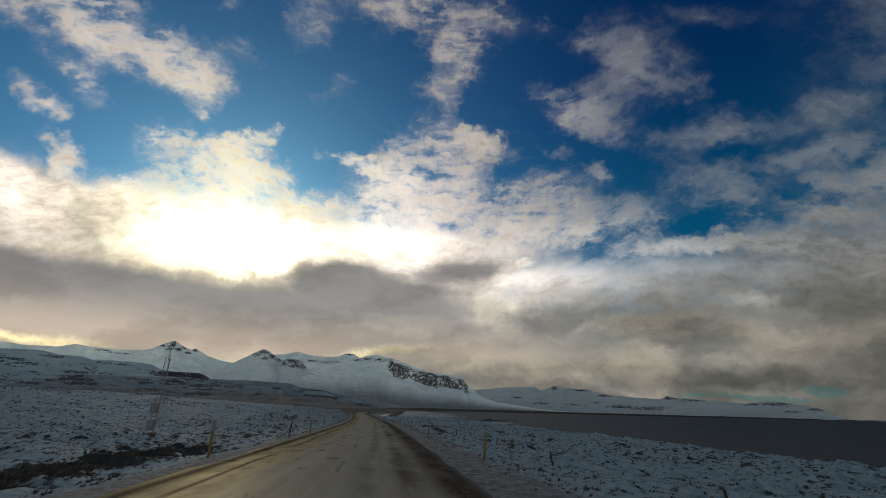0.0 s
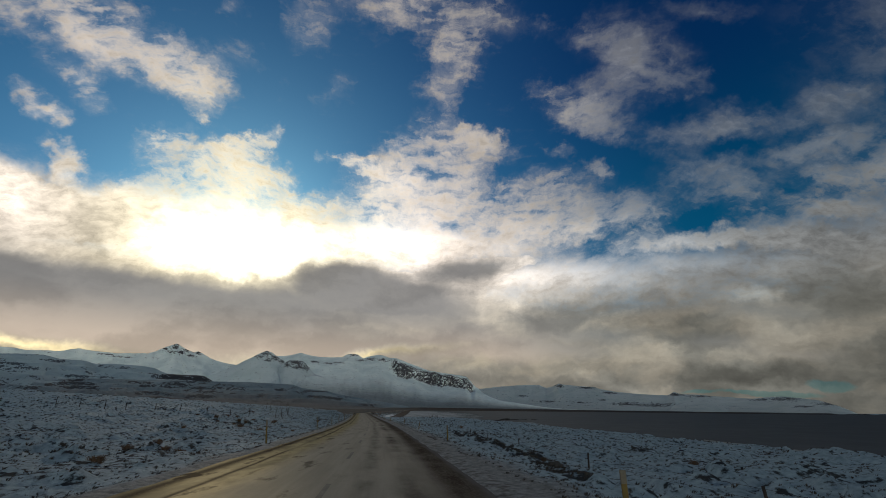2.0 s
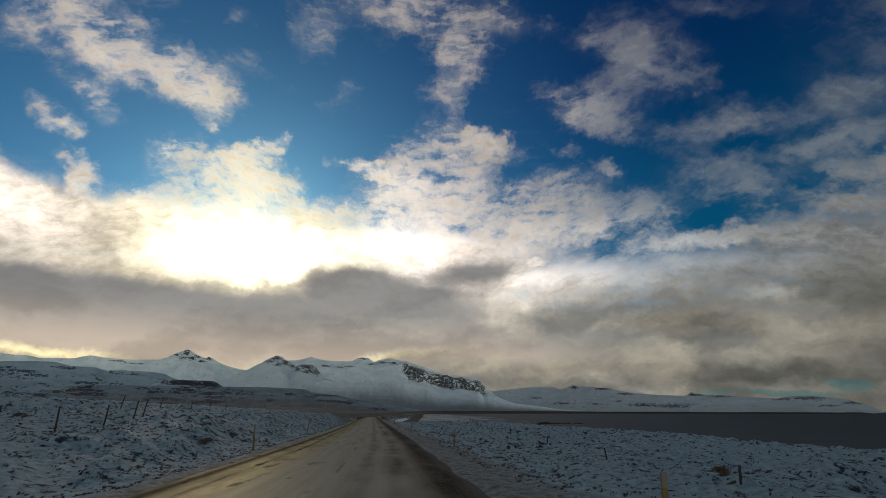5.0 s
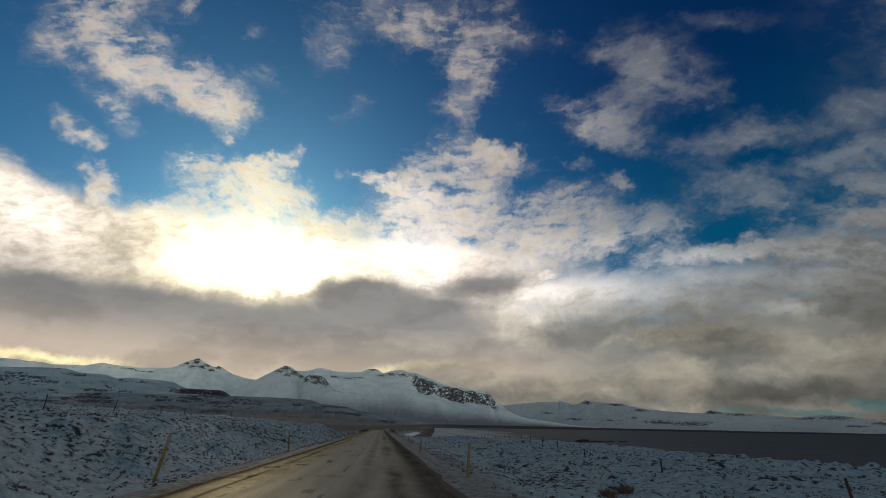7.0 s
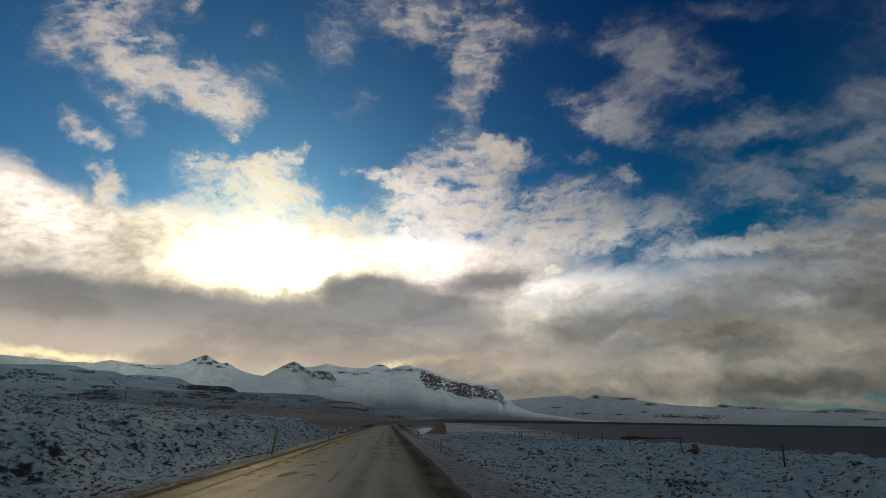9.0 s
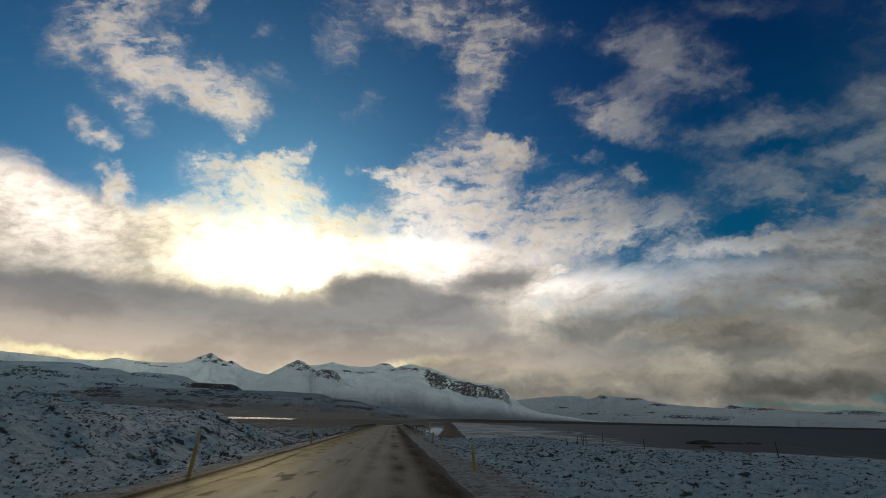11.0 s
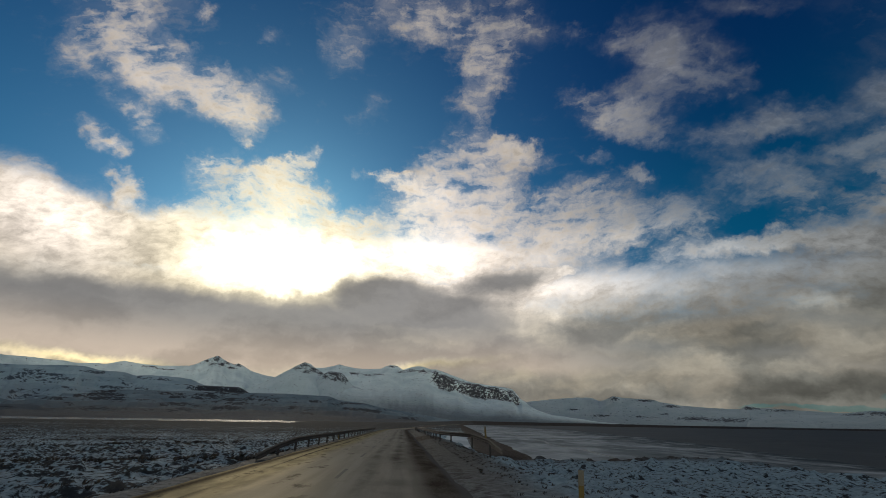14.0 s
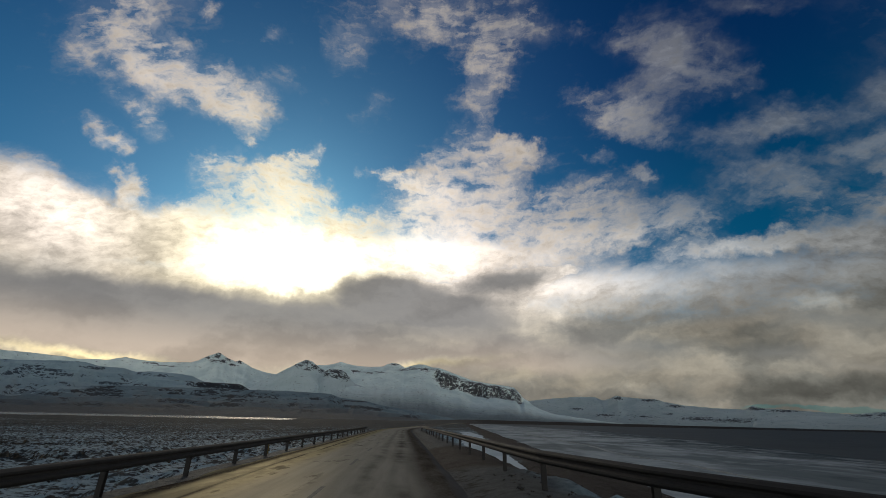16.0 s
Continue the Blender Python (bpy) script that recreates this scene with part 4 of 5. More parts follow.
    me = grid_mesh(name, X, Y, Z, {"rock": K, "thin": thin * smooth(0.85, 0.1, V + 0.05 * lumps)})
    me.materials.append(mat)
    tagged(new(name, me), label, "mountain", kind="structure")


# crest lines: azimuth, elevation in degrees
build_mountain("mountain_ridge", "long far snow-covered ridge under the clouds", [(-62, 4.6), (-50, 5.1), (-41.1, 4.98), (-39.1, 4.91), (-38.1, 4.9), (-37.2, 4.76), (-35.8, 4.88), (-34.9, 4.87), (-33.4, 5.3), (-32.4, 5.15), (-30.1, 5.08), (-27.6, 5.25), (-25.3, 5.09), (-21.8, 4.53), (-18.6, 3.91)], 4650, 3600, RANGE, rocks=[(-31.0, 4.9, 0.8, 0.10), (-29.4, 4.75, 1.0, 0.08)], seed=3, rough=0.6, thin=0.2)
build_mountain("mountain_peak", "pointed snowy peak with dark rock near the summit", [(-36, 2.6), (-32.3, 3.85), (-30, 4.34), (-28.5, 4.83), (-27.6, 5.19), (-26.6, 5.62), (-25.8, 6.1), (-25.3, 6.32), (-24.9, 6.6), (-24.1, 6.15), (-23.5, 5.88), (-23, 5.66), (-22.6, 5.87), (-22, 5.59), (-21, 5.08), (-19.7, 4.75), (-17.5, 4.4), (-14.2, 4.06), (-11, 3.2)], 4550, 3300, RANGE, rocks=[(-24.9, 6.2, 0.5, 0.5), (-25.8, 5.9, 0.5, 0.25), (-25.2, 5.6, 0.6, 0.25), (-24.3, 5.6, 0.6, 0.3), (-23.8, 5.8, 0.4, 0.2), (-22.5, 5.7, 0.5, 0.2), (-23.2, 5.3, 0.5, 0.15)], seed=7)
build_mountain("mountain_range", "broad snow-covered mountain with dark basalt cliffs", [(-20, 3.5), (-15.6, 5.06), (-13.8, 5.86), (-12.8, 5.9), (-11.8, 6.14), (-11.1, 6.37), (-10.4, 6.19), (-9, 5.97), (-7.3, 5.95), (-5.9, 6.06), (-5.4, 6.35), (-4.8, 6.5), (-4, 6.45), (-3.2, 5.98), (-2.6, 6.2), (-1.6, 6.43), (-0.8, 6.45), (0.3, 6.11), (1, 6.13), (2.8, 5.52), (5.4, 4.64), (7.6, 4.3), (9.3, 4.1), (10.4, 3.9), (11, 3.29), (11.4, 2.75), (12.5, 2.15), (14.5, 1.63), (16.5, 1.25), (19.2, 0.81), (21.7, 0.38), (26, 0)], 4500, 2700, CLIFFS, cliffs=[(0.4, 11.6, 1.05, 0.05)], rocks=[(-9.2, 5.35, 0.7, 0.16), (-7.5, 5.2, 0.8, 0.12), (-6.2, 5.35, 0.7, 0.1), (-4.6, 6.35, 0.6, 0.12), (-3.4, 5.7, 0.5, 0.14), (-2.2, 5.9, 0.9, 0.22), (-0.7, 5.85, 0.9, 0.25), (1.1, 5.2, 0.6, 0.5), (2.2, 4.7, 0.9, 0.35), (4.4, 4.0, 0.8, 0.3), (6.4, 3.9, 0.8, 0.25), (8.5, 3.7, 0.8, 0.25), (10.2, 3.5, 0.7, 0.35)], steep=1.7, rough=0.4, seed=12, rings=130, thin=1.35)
build_mountain("mountain_pyramid", "steep snowy pyramid-shaped hill", [(-25.5, 1), (-23.1, 2.16), (-21.5, 3), (-20.4, 3.47), (-18.7, 4.35), (-17, 5.39), (-16.1, 5.96), (-15.2, 6.4), (-14.5, 6.23), (-13.8, 5.73), (-13.1, 5.35), (-12.3, 4.91), (-10.9, 4.16), (-8.8, 3.41), (-5.9, 2.4), (-3, 1.4)], 4150, 3000, HAZE_TONED, rocks=[(-15.2, 6.1, 0.7, 0.35), (-14.1, 5.65, 0.6, 0.45), (-15.9, 5.7, 0.6, 0.25), (-14.9, 5.3, 0.6, 0.25), (-13.2, 5.2, 0.5, 0.25)], seed=17, steep=1.6, rough=0.7, thin=0.8)
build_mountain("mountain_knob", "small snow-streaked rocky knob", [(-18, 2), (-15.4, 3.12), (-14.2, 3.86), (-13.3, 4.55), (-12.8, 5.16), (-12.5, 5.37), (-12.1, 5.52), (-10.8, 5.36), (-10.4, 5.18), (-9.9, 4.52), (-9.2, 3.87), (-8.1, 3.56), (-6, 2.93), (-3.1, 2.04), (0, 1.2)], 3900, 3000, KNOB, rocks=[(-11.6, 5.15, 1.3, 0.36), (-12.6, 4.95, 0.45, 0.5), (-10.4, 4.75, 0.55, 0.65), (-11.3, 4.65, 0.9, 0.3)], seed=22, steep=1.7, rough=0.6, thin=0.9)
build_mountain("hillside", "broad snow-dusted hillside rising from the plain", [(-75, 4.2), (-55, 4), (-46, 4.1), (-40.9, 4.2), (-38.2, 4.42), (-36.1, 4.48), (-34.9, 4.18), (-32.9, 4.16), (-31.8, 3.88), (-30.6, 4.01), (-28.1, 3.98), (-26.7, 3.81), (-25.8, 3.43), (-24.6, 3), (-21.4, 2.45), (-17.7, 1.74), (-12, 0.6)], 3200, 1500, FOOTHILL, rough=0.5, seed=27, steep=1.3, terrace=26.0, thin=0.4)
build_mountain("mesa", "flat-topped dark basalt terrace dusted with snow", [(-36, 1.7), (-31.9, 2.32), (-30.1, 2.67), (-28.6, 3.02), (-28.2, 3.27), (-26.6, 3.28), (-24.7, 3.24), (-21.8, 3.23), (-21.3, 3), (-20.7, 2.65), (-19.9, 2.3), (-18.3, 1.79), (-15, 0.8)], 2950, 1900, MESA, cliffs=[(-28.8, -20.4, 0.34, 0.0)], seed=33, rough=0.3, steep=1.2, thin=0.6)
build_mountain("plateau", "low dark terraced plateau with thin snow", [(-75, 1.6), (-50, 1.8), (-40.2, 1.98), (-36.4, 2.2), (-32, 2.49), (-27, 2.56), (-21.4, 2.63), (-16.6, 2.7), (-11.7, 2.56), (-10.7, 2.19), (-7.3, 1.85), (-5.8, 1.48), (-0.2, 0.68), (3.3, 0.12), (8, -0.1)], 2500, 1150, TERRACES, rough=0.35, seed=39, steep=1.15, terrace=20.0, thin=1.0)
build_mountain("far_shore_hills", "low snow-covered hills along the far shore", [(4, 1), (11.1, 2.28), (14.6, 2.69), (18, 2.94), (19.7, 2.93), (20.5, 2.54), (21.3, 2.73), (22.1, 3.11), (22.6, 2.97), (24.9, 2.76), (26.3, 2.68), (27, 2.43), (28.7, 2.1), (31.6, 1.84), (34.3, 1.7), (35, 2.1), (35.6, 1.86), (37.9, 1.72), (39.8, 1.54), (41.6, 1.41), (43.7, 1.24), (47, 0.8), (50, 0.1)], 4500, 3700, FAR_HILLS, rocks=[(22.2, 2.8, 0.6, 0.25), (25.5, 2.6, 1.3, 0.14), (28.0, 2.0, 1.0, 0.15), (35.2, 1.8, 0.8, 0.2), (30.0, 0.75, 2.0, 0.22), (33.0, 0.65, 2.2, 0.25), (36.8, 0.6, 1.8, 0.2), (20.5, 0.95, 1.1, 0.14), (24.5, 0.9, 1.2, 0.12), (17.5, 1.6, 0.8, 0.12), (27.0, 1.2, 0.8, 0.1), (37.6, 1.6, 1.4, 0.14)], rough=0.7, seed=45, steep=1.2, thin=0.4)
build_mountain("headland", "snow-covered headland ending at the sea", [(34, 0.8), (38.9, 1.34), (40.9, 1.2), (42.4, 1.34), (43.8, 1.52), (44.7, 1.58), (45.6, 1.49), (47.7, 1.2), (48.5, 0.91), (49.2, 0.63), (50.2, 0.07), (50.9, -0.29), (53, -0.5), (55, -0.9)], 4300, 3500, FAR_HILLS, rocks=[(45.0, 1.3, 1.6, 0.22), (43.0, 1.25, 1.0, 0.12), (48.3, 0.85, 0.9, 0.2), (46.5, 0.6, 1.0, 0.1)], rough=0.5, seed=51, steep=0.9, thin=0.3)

# ---------------------------------------------------------------- things
def part(name, bm, mat, parent=None, label=""):
    me = bpy.data.meshes.new(name)
    bm.normal_update()
    bm.to_mesh(me)
    bm.free()
    me.materials.append(mat)
    ob = new(name, me)
    ob.parent = parent
    if label:
        ob["label"] = label
    return ob


def box(bm, sx, sy, sz, at=(0, 0, 0), turn=None, bevel=0.0):
    m = Matrix.Translation(at) @ (turn or Matrix()) @ Matrix.Diagonal((sx, sy, sz, 1))
    made = bmesh.ops.create_cube(bm, size=1, matrix=m)
    if bevel:
        edges = list({e for v in made["verts"] for e in v.link_edges})
        bmesh.ops.bevel(bm, geom=edges, offset=bevel, segments=2, affect="EDGES", profile=0.6)


def rod(bm, a, b, r, r2=None, sides=8):
    a, b = Vector(a), Vector(b)
    m = Matrix.Translation((a + b) / 2) @ (b - a).to_track_quat("Z", "Y").to_matrix().to_4x4()
    bmesh.ops.create_cone(bm, cap_ends=True, segments=sides, radius1=r, radius2=r if r2 is None else r2, depth=(b - a).length, matrix=m)


def on_ground(x, y):
    return float(ground_z(np.array([x]), np.array([y]))[0])


def marker_post():
    ob = new("marker_post")
    tagged(ob, "yellow plastic roadside marker post with a grey head", "road marker", "marker posts beside the road")
    bm = bmesh.new()
    box(bm, 0.10, 0.045, 0.98, (0, 0, 0.24), bevel=0.012)
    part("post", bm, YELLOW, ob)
    bm = bmesh.new()
    box(bm, 0.104, 0.05, 0.30, (0, 0, 0.865), bevel=0.012)
    part("head", bm, POST_HEAD, ob, "grey reflective head")
    return ob


# beside the road: x, y, height over the snow
POSTS_EAST = [(4.2, 18.4, 0.97), (4.2, 40.0, 0.76), (4.3, 63.6, 0.95), (4.1, 87.8, 0.82), (3.2, 109.0, 0.9), (1.15, 130.2, 1.2), (-0.1, 148.5, 0.92), (-0.9, 173.2, 0.92), (-2.0, 194.0, 0.92), (-3.0, 214.2, 0.92), (-3.7, 233.0, 0.92)]
POSTS_WEST = [(-6.5, 19.4, 1.4), (-5.6, 39.2, 1.2), (-7.2, 62.0, 1.38), (-7.6, 86.0, 1.4), (-8.4, 107.5, 1.4), (-9.5, 128.7, 1.55), (-9.9, 147.9, 1.42), (-10.2, 170.0, 1.4), (-10.9, 190.5, 1.4), (-12.1, 211.2, 1.38), (-13.2, 231.1, 1.04), (-18.0, 285.0, 1.0)]
first = marker_post()
for k, (x, y, tall) in enumerate(POSTS_EAST + POSTS_WEST):
    m = pose(x, y, on_ground(x, y), random.uniform(-4, 4), random.uniform(-6, 6), random.uniform(-20, 20))
    m = m @ Matrix.Diagonal((1, 1, tall, 1))
    if k == 0:
        first.matrix_basis = m
    else:
        copy_thing(first, m)


def guard_rail(name, side, y0, y1, label):
    ob = new(name)
    tagged(ob, label, "guard rail", "guard rails on the causeway")
    off = lambda y: float(road_x(y)) + (5.45 + 0.0167 * min(max(0.0, 270.0 - y), 12.0) ** 2 if side > 0 else -4.75)
    rise = lambda y: (0.90 - 0.75 * max(0.0, 1 - (y - y0) / 8.0) ** 1.2) if side > 0 else (0.60 - 0.55 * max(0.0, 1 - (y - y0) / 9.0) ** 1.5)
    prof = [(0.0, 0.155), (0.035, 0.14), (0.075, 0.10), (0.075, 0.06), (0.02, 0.02), (0.02, -0.02), (0.075, -0.06), (0.075, -0.10), (0.035, -0.14), (0.0, -0.155)]
    step = 4.2
    n = int((y1 - y0) / step)
    for k in range(n):
        ya, yb = y0 + k * step, y0 + (k + 1) * step + 0.15
        bm = bmesh.new()
        rings = []
        for y in (ya, yb):
            zz = float(road_z(y)) + rise(y)
            rings.append([[bm.verts.new((off(y) - side * (px + thick), y, zz + pz)) for px, pz in prof] for thick in (0.0, 0.006)])
        for (a0, a1), (b0, b1) in [(rings[0], rings[1])]:
            for j in range(len(prof) - 1):
                bm.faces.new((a1[j], a1[j + 1], b1[j + 1], b1[j]))
                bm.faces.new((a0[j], b0[j], b0[j + 1], a0[j + 1]))
            bm.faces.new((a0[0], a1[0], b1[0], b0[0]))
            bm.faces.new((a0[-1], b0[-1], b1[-1], a1[-1]))
        bmesh.ops.recalc_face_normals(bm, faces=bm.faces)
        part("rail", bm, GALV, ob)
        if k > 0:
            y = ya + 0.1
            top = float(road_z(y)) + rise(y) + 0.10
            low = on_ground(off(y), y) - 0.4
            bm = bmesh.new()
            x = off(y) + side * 0.07
            box(bm, 0.12, 0.012, top - low, (x, y - 0.05, (top + low) / 2))
            box(bm, 0.012, 0.10, top - low, (x + side * 0.055, y, (top + low) / 2))
            box(bm, 0.12, 0.012, top - low, (x, y + 0.05, (top + low) / 2))
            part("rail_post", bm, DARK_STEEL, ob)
    return ob


# one marker is bolted to the back of the eastern rail
copy_thing(first, pose(float(road_x(257.6)) + 8.05, 257.6, float(road_z(257.6)) + 0.86, 3, -4, 8) @ Matrix.Diagonal((1.35, 1.2, 0.70, 1)))
guard_rail("guard_rail", -1, 246.0, 346.0, "galvanised steel guard rail along the causeway")
guard_rail("guard_rail", 1, 251.0, 352.0, "galvanised steel guard rail above the lagoon")


# ---------------------------------------------------------------- fences, mast, sign, rocks
def fence(name, stops, step, label, lean=7):
    ob = new(name)
    tagged(ob, label, "fence", "old stock fences")
    pts = np.array(stops, float)
    cum = np.concatenate([[0], np.cumsum(np.hypot(*np.diff(pts, axis=0).T))])
    tops = []
    for k, d in enumerate(np.arange(0, cum[-1], step)):
        d = d + random.uniform(-0.8, 0.8)
        x, y = float(np.interp(d, cum, pts[:, 0])), float(np.interp(d, cum, pts[:, 1]))
        z = on_ground(x, y)
        tall = random.uniform(0.95, 1.2) * (0.5 if x > 0 and y < 152 else 1.0)
        tip = Vector((x + random.uniform(-0.12, 0.12), y + random.uniform(-0.12, 0.12), z + tall))
        bm = bmesh.new()
        rod(bm, (x, y, z - 0.3), tip, 0.042, 0.034, 7)
        part("fence_post", bm, WOOD, ob)
        tops.append((Vector((x, y, z)), tip))
    for level in (0.45, 0.9):
        bm = bmesh.new()
        for (a, b), (c, d) in zip(tops, tops[1:]):
            p, q = a.lerp(b, level), c.lerp(d, level)
            mid = (p + q) / 2 - Vector((0, 0, 0.05))
            rod(bm, p, mid, 0.004, sides=4)
            rod(bm, mid, q, 0.004, sides=4)
        part("wire", bm, DARK_STEEL, ob, "thin rusty fence wire")
    return ob


fence("fence", [(7.6, 9.6), (7.9, 30), (9.2, 80), (10.4, 110), (10.7, 132), (11.3, 145), (15.5, 172), (18, 190), (21, 216), (21.5, 236)], 10.4, "weathered wooden fence posts with wire in the snowy pasture")
fence("fence", [(-44, 99), (-27.3, 99.6), (-15.2, 98.6), (-14.8, 106), (-17.5, 114)], 3.2, "wooden fence posts crossing the snowy field")
fence("fence", [(-21, 116), (-24, 134), (-31, 179), (-39, 227)], 10.0, "wooden fence posts along the top of the bank")
for x, y, h in [(21.4, 239.6, 1.7), (20.2, 242.8, 1.45), (19.2, 243.6, 1.6), (18.9, 247.0, 1.3), (21.8, 248.5, 1.6), (22.6, 250.8, 1.55)]:
    bm = bmesh.new()
    z = on_ground(x, y)
    rod(bm, (0, 0, -0.3), (random.uniform(-0.35, 0.35), random.uniform(-0.2, 0.2), h), 0.055, 0.045, 7)
    ob = part("old_post", bm, WOOD)
    ob.location = (x, y, z)
    tagged(ob, "leaning weathered wooden post near the shore", "post", "leaning posts by the shore")


def weather_mast(x, y):
    ob = new("weather_mast")
    z = on_ground(x, y)
    ob.location = (x, y, z)
    tagged(ob, "slim steel lattice weather mast with instruments and cabinets", "weather mast")
    top = 5.0
    legs = [Vector((0.22 * math.cos(a), 0.22 * math.sin(a), 0)) for a in (math.radians(90), math.radians(210), math.radians(330))]
    bm = bmesh.new()
    for leg in legs:
        rod(bm, leg - Vector((0, 0, 0.2)), leg * 0.8 + Vector((0, 0, top)), 0.022, sides=6)
    part("mast_legs", bm, MAST_STEEL, ob)
    bm = bmesh.new()
    for k in range(13):
        z0, z1 = 0.2 + k * 0.39, 0.2 + (k + 1) * 0.39
        for a, b in zip(legs, legs[1:] + legs[:1]):
            p, q = a * (1 - 0.2 * z0 / top), b * (1 - 0.2 * z0 / top)
            rod(bm, p + Vector((0, 0, z0)), q + Vector((0, 0, z0)), 0.012, sides=5)
            rod(bm, p + Vector((0, 0, z0)), q + Vector((0, 0, z1)), 0.010, sides=5)
    part("lattice", bm, MAST_STEEL, ob)
    bm = bmesh.new()
    rod(bm, (0, 0, top - 0.3), (0, 0, top + 0.65), 0.025)
    rod(bm, (-0.15, 0, top + 0.62), (0.15, 0, top + 0.62), 0.015)
    part("boom", bm, MAST_STEEL, ob)
    bm = bmesh.new()
    rod(bm, (0.14, 0, top + 0.62), (0.14, 0, top + 0.82), 0.02)
    rod(bm, (0.0, 0, top + 0.83), (0.28, 0, top + 0.83), 0.03, 0.015)
    box(bm, 0.02, 0.16, 0.14, (0.02, 0, top + 0.87))
    part("wind_vane", bm, DARK_STEEL, ob)
    bm = bmesh.new()
    rod(bm, (-0.14, 0, top + 0.62), (-0.14, 0, top + 0.76), 0.03)
    for a in (0, 120, 240):
        r = Vector((0.13 * math.cos(math.radians(a)), 0.13 * math.sin(math.radians(a)), 0))
        rod(bm, (-0.14, 0, top + 0.74), Vector((-0.14, 0, top + 0.74)) + r, 0.008, sides=5)
        bmesh.ops.create_uvsphere(bm, u_segments=8, v_segments=5, radius=0.045, matrix=Matrix.Translation(Vector((-0.14, 0, top + 0.74)) + r))
    part("anemometer", bm, DARK_STEEL, ob)
    for dz, sx, sz in ((1.75, 0.42, 0.55), (0.75, 0.40, 0.48)):
        bm = bmesh.new()
        box(bm, sx, 0.3, sz, (0, -0.32, dz), bevel=0.02)
        cab = part("cabinet", bm, CABINET_GREY, ob, "pale grey steel instrument cabinet")
        bm = bmesh.new()
        box(bm, sx * 0.86, 0.02, sz * 0.86, (0, -0.48, dz), bevel=0.006)
        part("cabinet_door", bm, CABINET_GREY, cab)


weather_mast(-14.8, 32.7)


def cable_post(x, y):
    ob = new("cable_post")
    ob.location = (x, y, on_ground(x, y))
    tagged(ob, "leaning dark steel post with a grey junction box and cable", "post")
    bm = bmesh.new()
    rod(bm, (0, 0, -0.3), (0.16, 0, 1.45), 0.032)
    part("pole", bm, CABLE, ob)
    bm = bmesh.new()
    box(bm, 0.22, 0.12, 0.28, (0.28, 0.02, 1.30), bevel=0.02)
    part("junction_box", bm, JUNCTION, ob, "grey plastic junction box")
    bm = bmesh.new()
    pts = [Vector((0.10, -0.05, 0.95)), Vector((0.02, -0.10, 0.55)), Vector((-0.15, -0.10, 0.30)), Vector((-0.45, -0.08, 0.13)), Vector((-0.9, 0, 0.02))]
    for a, b in zip(pts, pts[1:]):
        rod(bm, a, b, 0.02, sides=6)
    part("cable", bm, CABLE, ob)


cable_post(-6.0, 32.3)


def rock_mesh(name, sx, sy, sz, seed):
    bm = bmesh.new()
    bmesh.ops.create_icosphere(bm, subdivisions=3, radius=1)
    for v in bm.verts:
        n = noise.fractal(v.co * 1.6 + Vector((seed * 3.1, seed, 0)), 1.0, 2.0, 4)
        v.co *= 1 + 0.38 * n
        v.co = Vector((v.co.x * sx, v.co.y * sy, v.co.z * sz))
    return bm


for k, (x, y, sx, sy, sz) in enumerate([(71, 297, 3.2, 2.2, 0.95), (77, 299, 2.8, 1.6, 0.5), (83, 301, 2.4, 1.3, 0.4), (90, 303, 2.0, 1.4, 0.4), (62, 280, 1.6, 1.0, 0.4)]):
    ob = part("sea_rock", rock_mesh("sea_rock", sx, sy, sz, k), ROCK)
    ob.location = (x, y, SEA)
    tagged(ob, "dark wet basalt rock standing in the shallows", "rock", "skerry in the bay")


# ---------------------------------------------------------------- dead grass poking through the snow
def tuft_field(name, xs, ys, size, label, tall=1.0):
    """Many small clumps of splayed, wind-bent blades."""
    rng = np.random.default_rng(len(xs))
    n = len(xs)
    zs = ground_z(xs, ys)
    b = 9
    ba = rng.random((n, b)) * 2 * np.pi
    spread = rng.random((n, b))
    foot = np.stack([xs[:, None] + 0.7 * spread * size[:, None] * np.cos(ba), ys[:, None] + 0.5 * spread * size[:, None] * np.sin(ba), np.repeat(zs[:, None] - 0.03, b, 1)], -1)
    out = size[:, None] * (0.5 + 0.9 * rng.random((n, b)))
    lean = 0.5 * size[:, None]
    tip = np.stack([xs[:, None] + lean + out * np.cos(ba), ys[:, None] + out * np.sin(ba), zs[:, None] + tall * size[:, None] * (0.35 + 0.75 * rng.random((n, b)))], -1)
    bend = foot * 0.45 + tip * 0.55 + np.array([0, 0, 1.0]) * (0.16 * size)[:, None, None]
    side = np.stack([-np.sin(ba), np.cos(ba), 0 * ba], -1) * (0.15 * size[:, None, None])
    verts = np.stack([foot - side, foot + side, bend + side * 0.7, tip, bend - side * 0.7], 2).reshape(n, -1, 3)
    per = verts.shape[1]
    local = [f for j in range(b) for f in ((5 * j, 5 * j + 1, 5 * j + 2), (5 * j, 5 * j + 2, 5 * j + 4), (5 * j + 4, 5 * j + 2, 5 * j + 3))]
    faces = (np.array(local)[None] + (np.arange(n) * per)[:, None, None]).reshape(-1, 3)
    me = bpy.data.meshes.new(name)
    me.from_pydata(verts.reshape(-1, 3).tolist(), [], faces.tolist())
    me.materials.append(GRASS)
    tagged(new(name, me), label, "grass", kind="stuff")


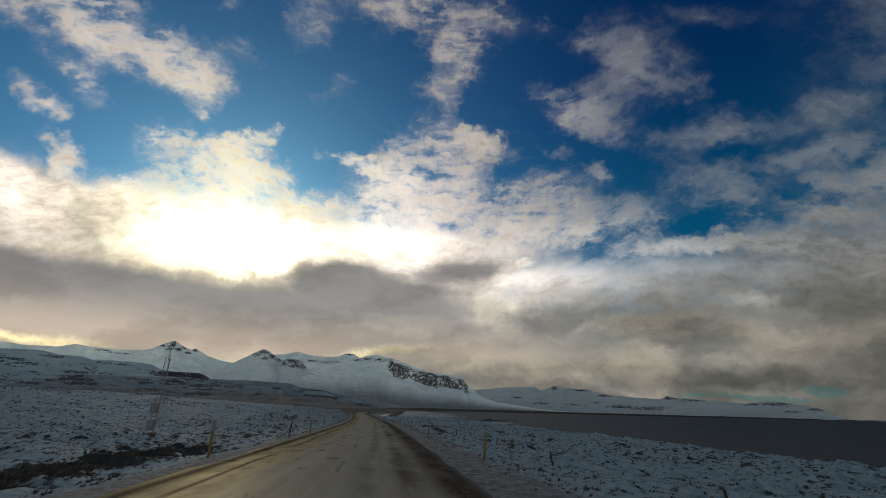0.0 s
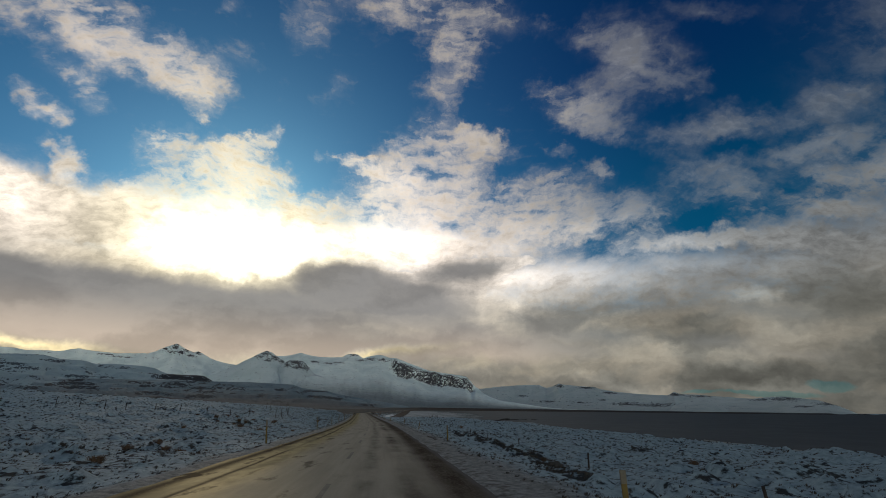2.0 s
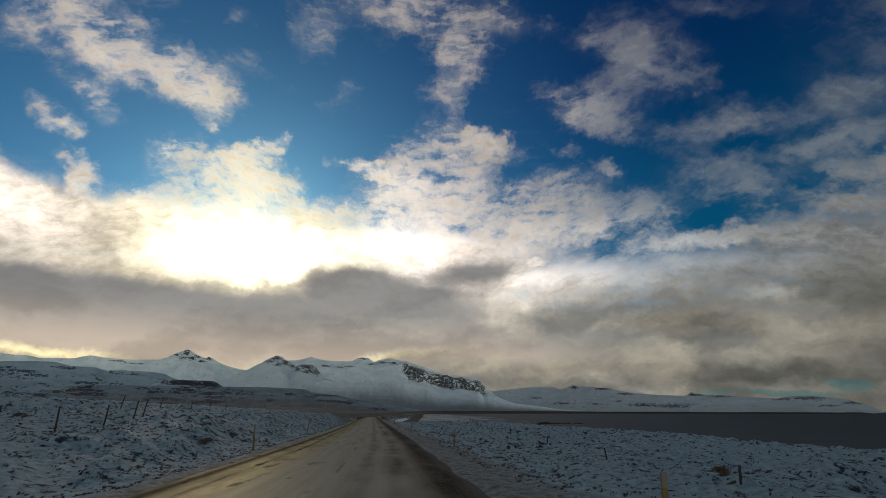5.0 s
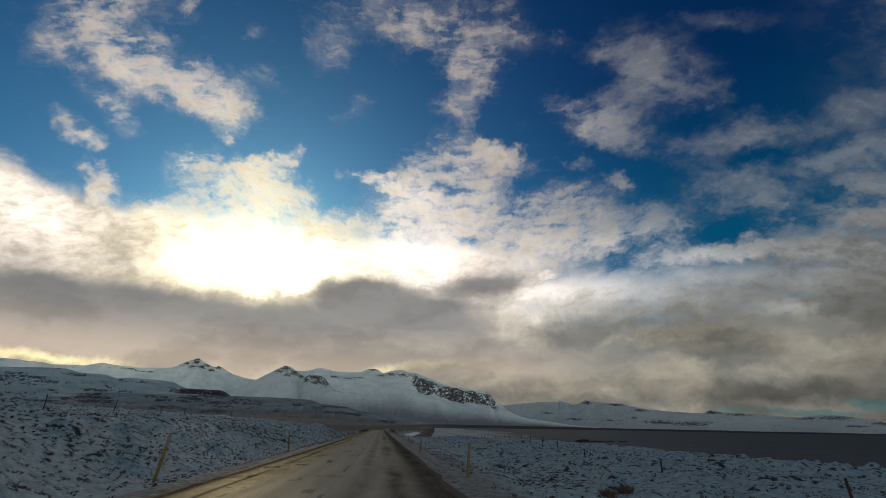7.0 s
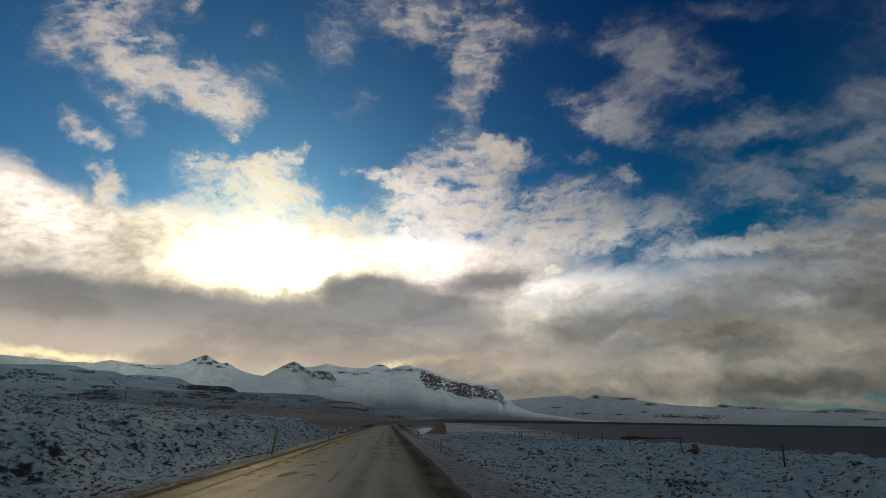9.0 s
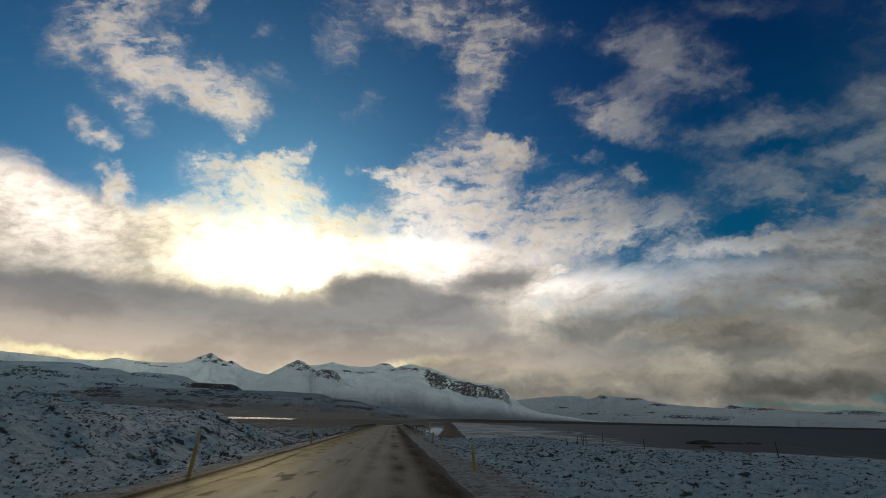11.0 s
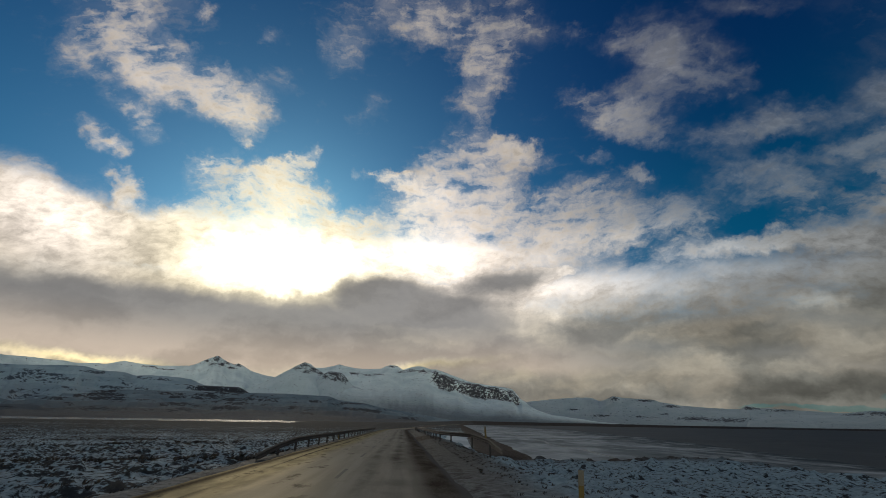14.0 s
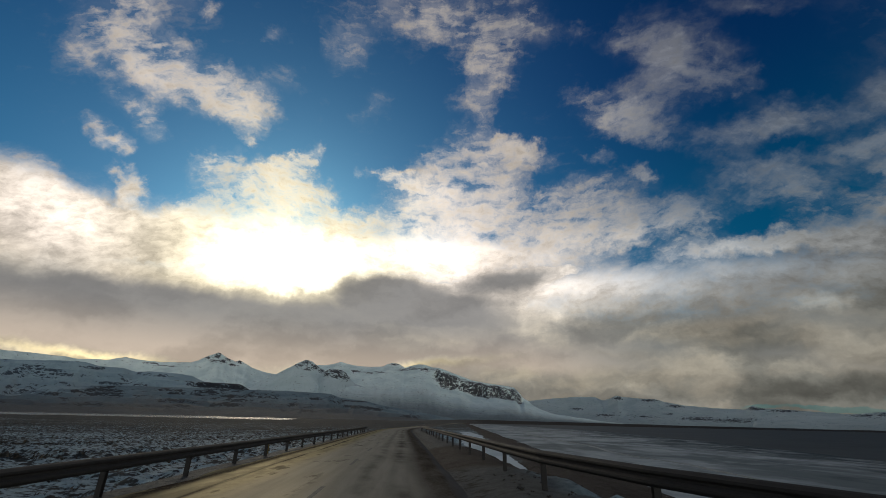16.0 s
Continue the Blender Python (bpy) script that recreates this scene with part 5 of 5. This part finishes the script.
def scatter(n, y0, y1, w0, w1, power, seed):
    rng = np.random.default_rng(seed)
    ys = rng.uniform(y0, y1, n)
    ws = w0 + (w1 - w0) * rng.random(n) ** power
    xs = road_x(ys) + ws
    ok = (fbm(xs / 3.5, ys / 3.5, 3, 77) + 0.9 * rng.random(n) > 0.12) & (xs < shore_x(ys) - 2)
    ok = ok & ((ys > 95) | (rng.random(n) < 0.92))
    return xs[ok], ys[ok], rng


for side, n, w0, w1, seed in ((-1, 26000, -5.2, -48.0, 5), (1, 24000, 4.9, 50.0, 6)):
    xs, ys, rng = scatter(n, 3, 272, w0, w1, 1.45, seed)
    size = 0.045 + 0.08 * rng.random(len(xs)) ** 2 + 0.0012 * np.abs(xs - road_x(ys))
    tuft_field("grass_tufts", xs, ys, size, "dark dead grass tufts poking through thin snow", 0.6)
for n, y0, y1, w0, w1, seed in ((30000, 85, 226, -5.6, -22.0, 15), (24000, 85, 262, 5.6, 24.0, 16), (13000, 6, 90, -5.6, -26.0, 17), (13000, 6, 90, 5.6, 28.0, 18)):
    xs, ys, rng = scatter(n, y0, y1, w0, w1, 1.1, seed)
    tuft_field("grass_tufts", xs, ys, 0.035 + 0.055 * rng.random(len(xs)) ** 2, "small dark grass tips speckling the snow", 0.75)
xs, ys, rng = scatter(11000, 30, 420, -10, -160, 1.2, 9)
ok = (ys > 232) | (xs < road_x(ys) - 40)
xs, ys = xs[ok], ys[ok]
tuft_field("grass_tufts", xs, ys, 0.12 + 0.22 * rng.random(len(xs)), "brown grass clumps scattered over the snowy field", 0.8)


# rows of rank grass: the ditch by the pasture and old turf walls on the low plain
def row(points, n, spread, seed):
    rng = np.random.default_rng(seed)
    p = np.array(points, float)
    u = rng.random(n) * (len(p) - 1)
    xs = np.interp(u, np.arange(len(p)), p[:, 0]) + spread * rng.normal(size=n)
    ys = np.interp(u, np.arange(len(p)), p[:, 1]) + spread * rng.normal(size=n)
    return xs, ys, rng


for k, (points, n, spread, size) in enumerate([
        ([(6.7, 47), (7.6, 58), (8.0, 66), (8.3, 74), (8.0, 81)], 1500, 0.24, 0.10),
        ([(-17, 259), (-30, 261), (-62, 263)], 380, 0.6, 0.34),
        ([(-34, 291), (-58, 290), (-110, 296)], 420, 0.6, 0.34),
        ([(-48, 318), (-72, 316), (-130, 322)], 420, 0.7, 0.36),
        ([(-7.5, 196), (-8.6, 205), (-10.4, 221)], 90, 0.25, 0.14),
        ([(5.4, 157), (6.2, 160), (7.6, 160), (8.2, 167)], 120, 0.35, 0.10),
        ([(-9, 12), (-10, 18), (-8.6, 24)], 900, 0.8, 0.11),
        ([(-33, 68), (-21, 54), (-15, 56), (-11, 56)], 170, 0.9, 0.16),
        ([(-13, 196), (-15, 205), (-14, 214)], 90, 0.5, 0.15)]):
    xs, ys, rng = row(points, n, spread, 60 + k)
    tuft_field("grass_tufts", xs, ys, size * (0.6 + 0.7 * rng.random(n)), "rank brown grass along a ditch edge", 0.8)


def big_tussock(seed):
    rng = np.random.default_rng(seed)
    bm = bmesh.new()
    for k in range(150):
        a, r = rng.uniform(0, 2 * math.pi), 0.36 * math.sqrt(rng.random())
        f = Vector((r * math.cos(a), r * math.sin(a), -0.05))
        out = 0.25 + 0.35 * rng.random()
        tip = f + Vector((out * math.cos(a) * (0.3 + r), out * math.sin(a) * (0.3 + r), 0.25 + 0.25 * rng.random()))
        bend = f.lerp(tip, 0.55) + Vector((0, 0, 0.10))
        s = Vector((-math.sin(a), math.cos(a), 0)) * 0.016
        v = [bm.verts.new(q) for q in (f - s, f + s, bend + s * 0.8, bend - s * 0.8, tip)]
        bm.faces.new(v[:4])
        bm.faces.new((v[3], v[2], v[4]))
    bmesh.ops.create_icosphere(bm, subdivisions=2, radius=0.25, matrix=Matrix.Diagonal((1.2, 1.0, 0.6, 1)))
    ob = part("grass_tussock", bm, STRAW)
    return tagged(ob, "tall clump of straw-brown dead grass in the snow", "grass clump", "large grass clumps")


kinds = [big_tussock(k) for k in range(3)]
spots = [(-16.7, 88.6), (-12.9, 82.2), (-21.4, 98.0), (-17.9, 91.7), (-17.2, 92.3), (-17.0, 94.5), (-13.9, 93.3), (-14.3, 93.9), (-10.4, 105.6), (-20.7, 92.6), (-21.3, 93.6), (-11.6, 87.4), (-25.1, 97.5), (-20.2, 98.2), (-9.7, 83.0), (-11.2, 40.3), (-9.6, 35.9), (-10.0, 41.0), (9.3, 39.4), (10.9, 40.0), (-11.2, 58.0), (-11.9, 58.6), (-19.0, 78.9), (-10.7, 73.4), (-10.7, 51.3), (-13.3, 58.5), (-10.0, 56.8), (-10.9, 72.1), (-18.2, 91.0), (-12.7, 81.9), (-20.7, 107.5), (6.6, 128.8), (7.2, 121.4), (11.9, 146.8), (5.6, 127.9), (12.0, 39.0), (9.5, 33.0), (14.0, 52.0), (7.4, 53.2), (10.5, 95.0), (-12.0, 24.0), (-9.0, 27.0), (-13.5, 30.0), (-11.0, 35.0), (-16.0, 40.0), (-9.5, 44.0), (17.0, 20.0), (18.5, 178.0), (13.5, 170.0)]
rng = np.random.default_rng(4)
for k, (x, y) in enumerate(spots):
    s = 0.5 + 0.35 * rng.random()
    m = pose(x, y, on_ground(x, y) - 0.02, 0, 0, rng.uniform(0, 360)) @ Matrix.Diagonal((s, s, 1.05 * s, 1))
    if k < 3:
        kinds[k].matrix_basis = m
    else:
        copy_thing(kinds[k % 3], m)
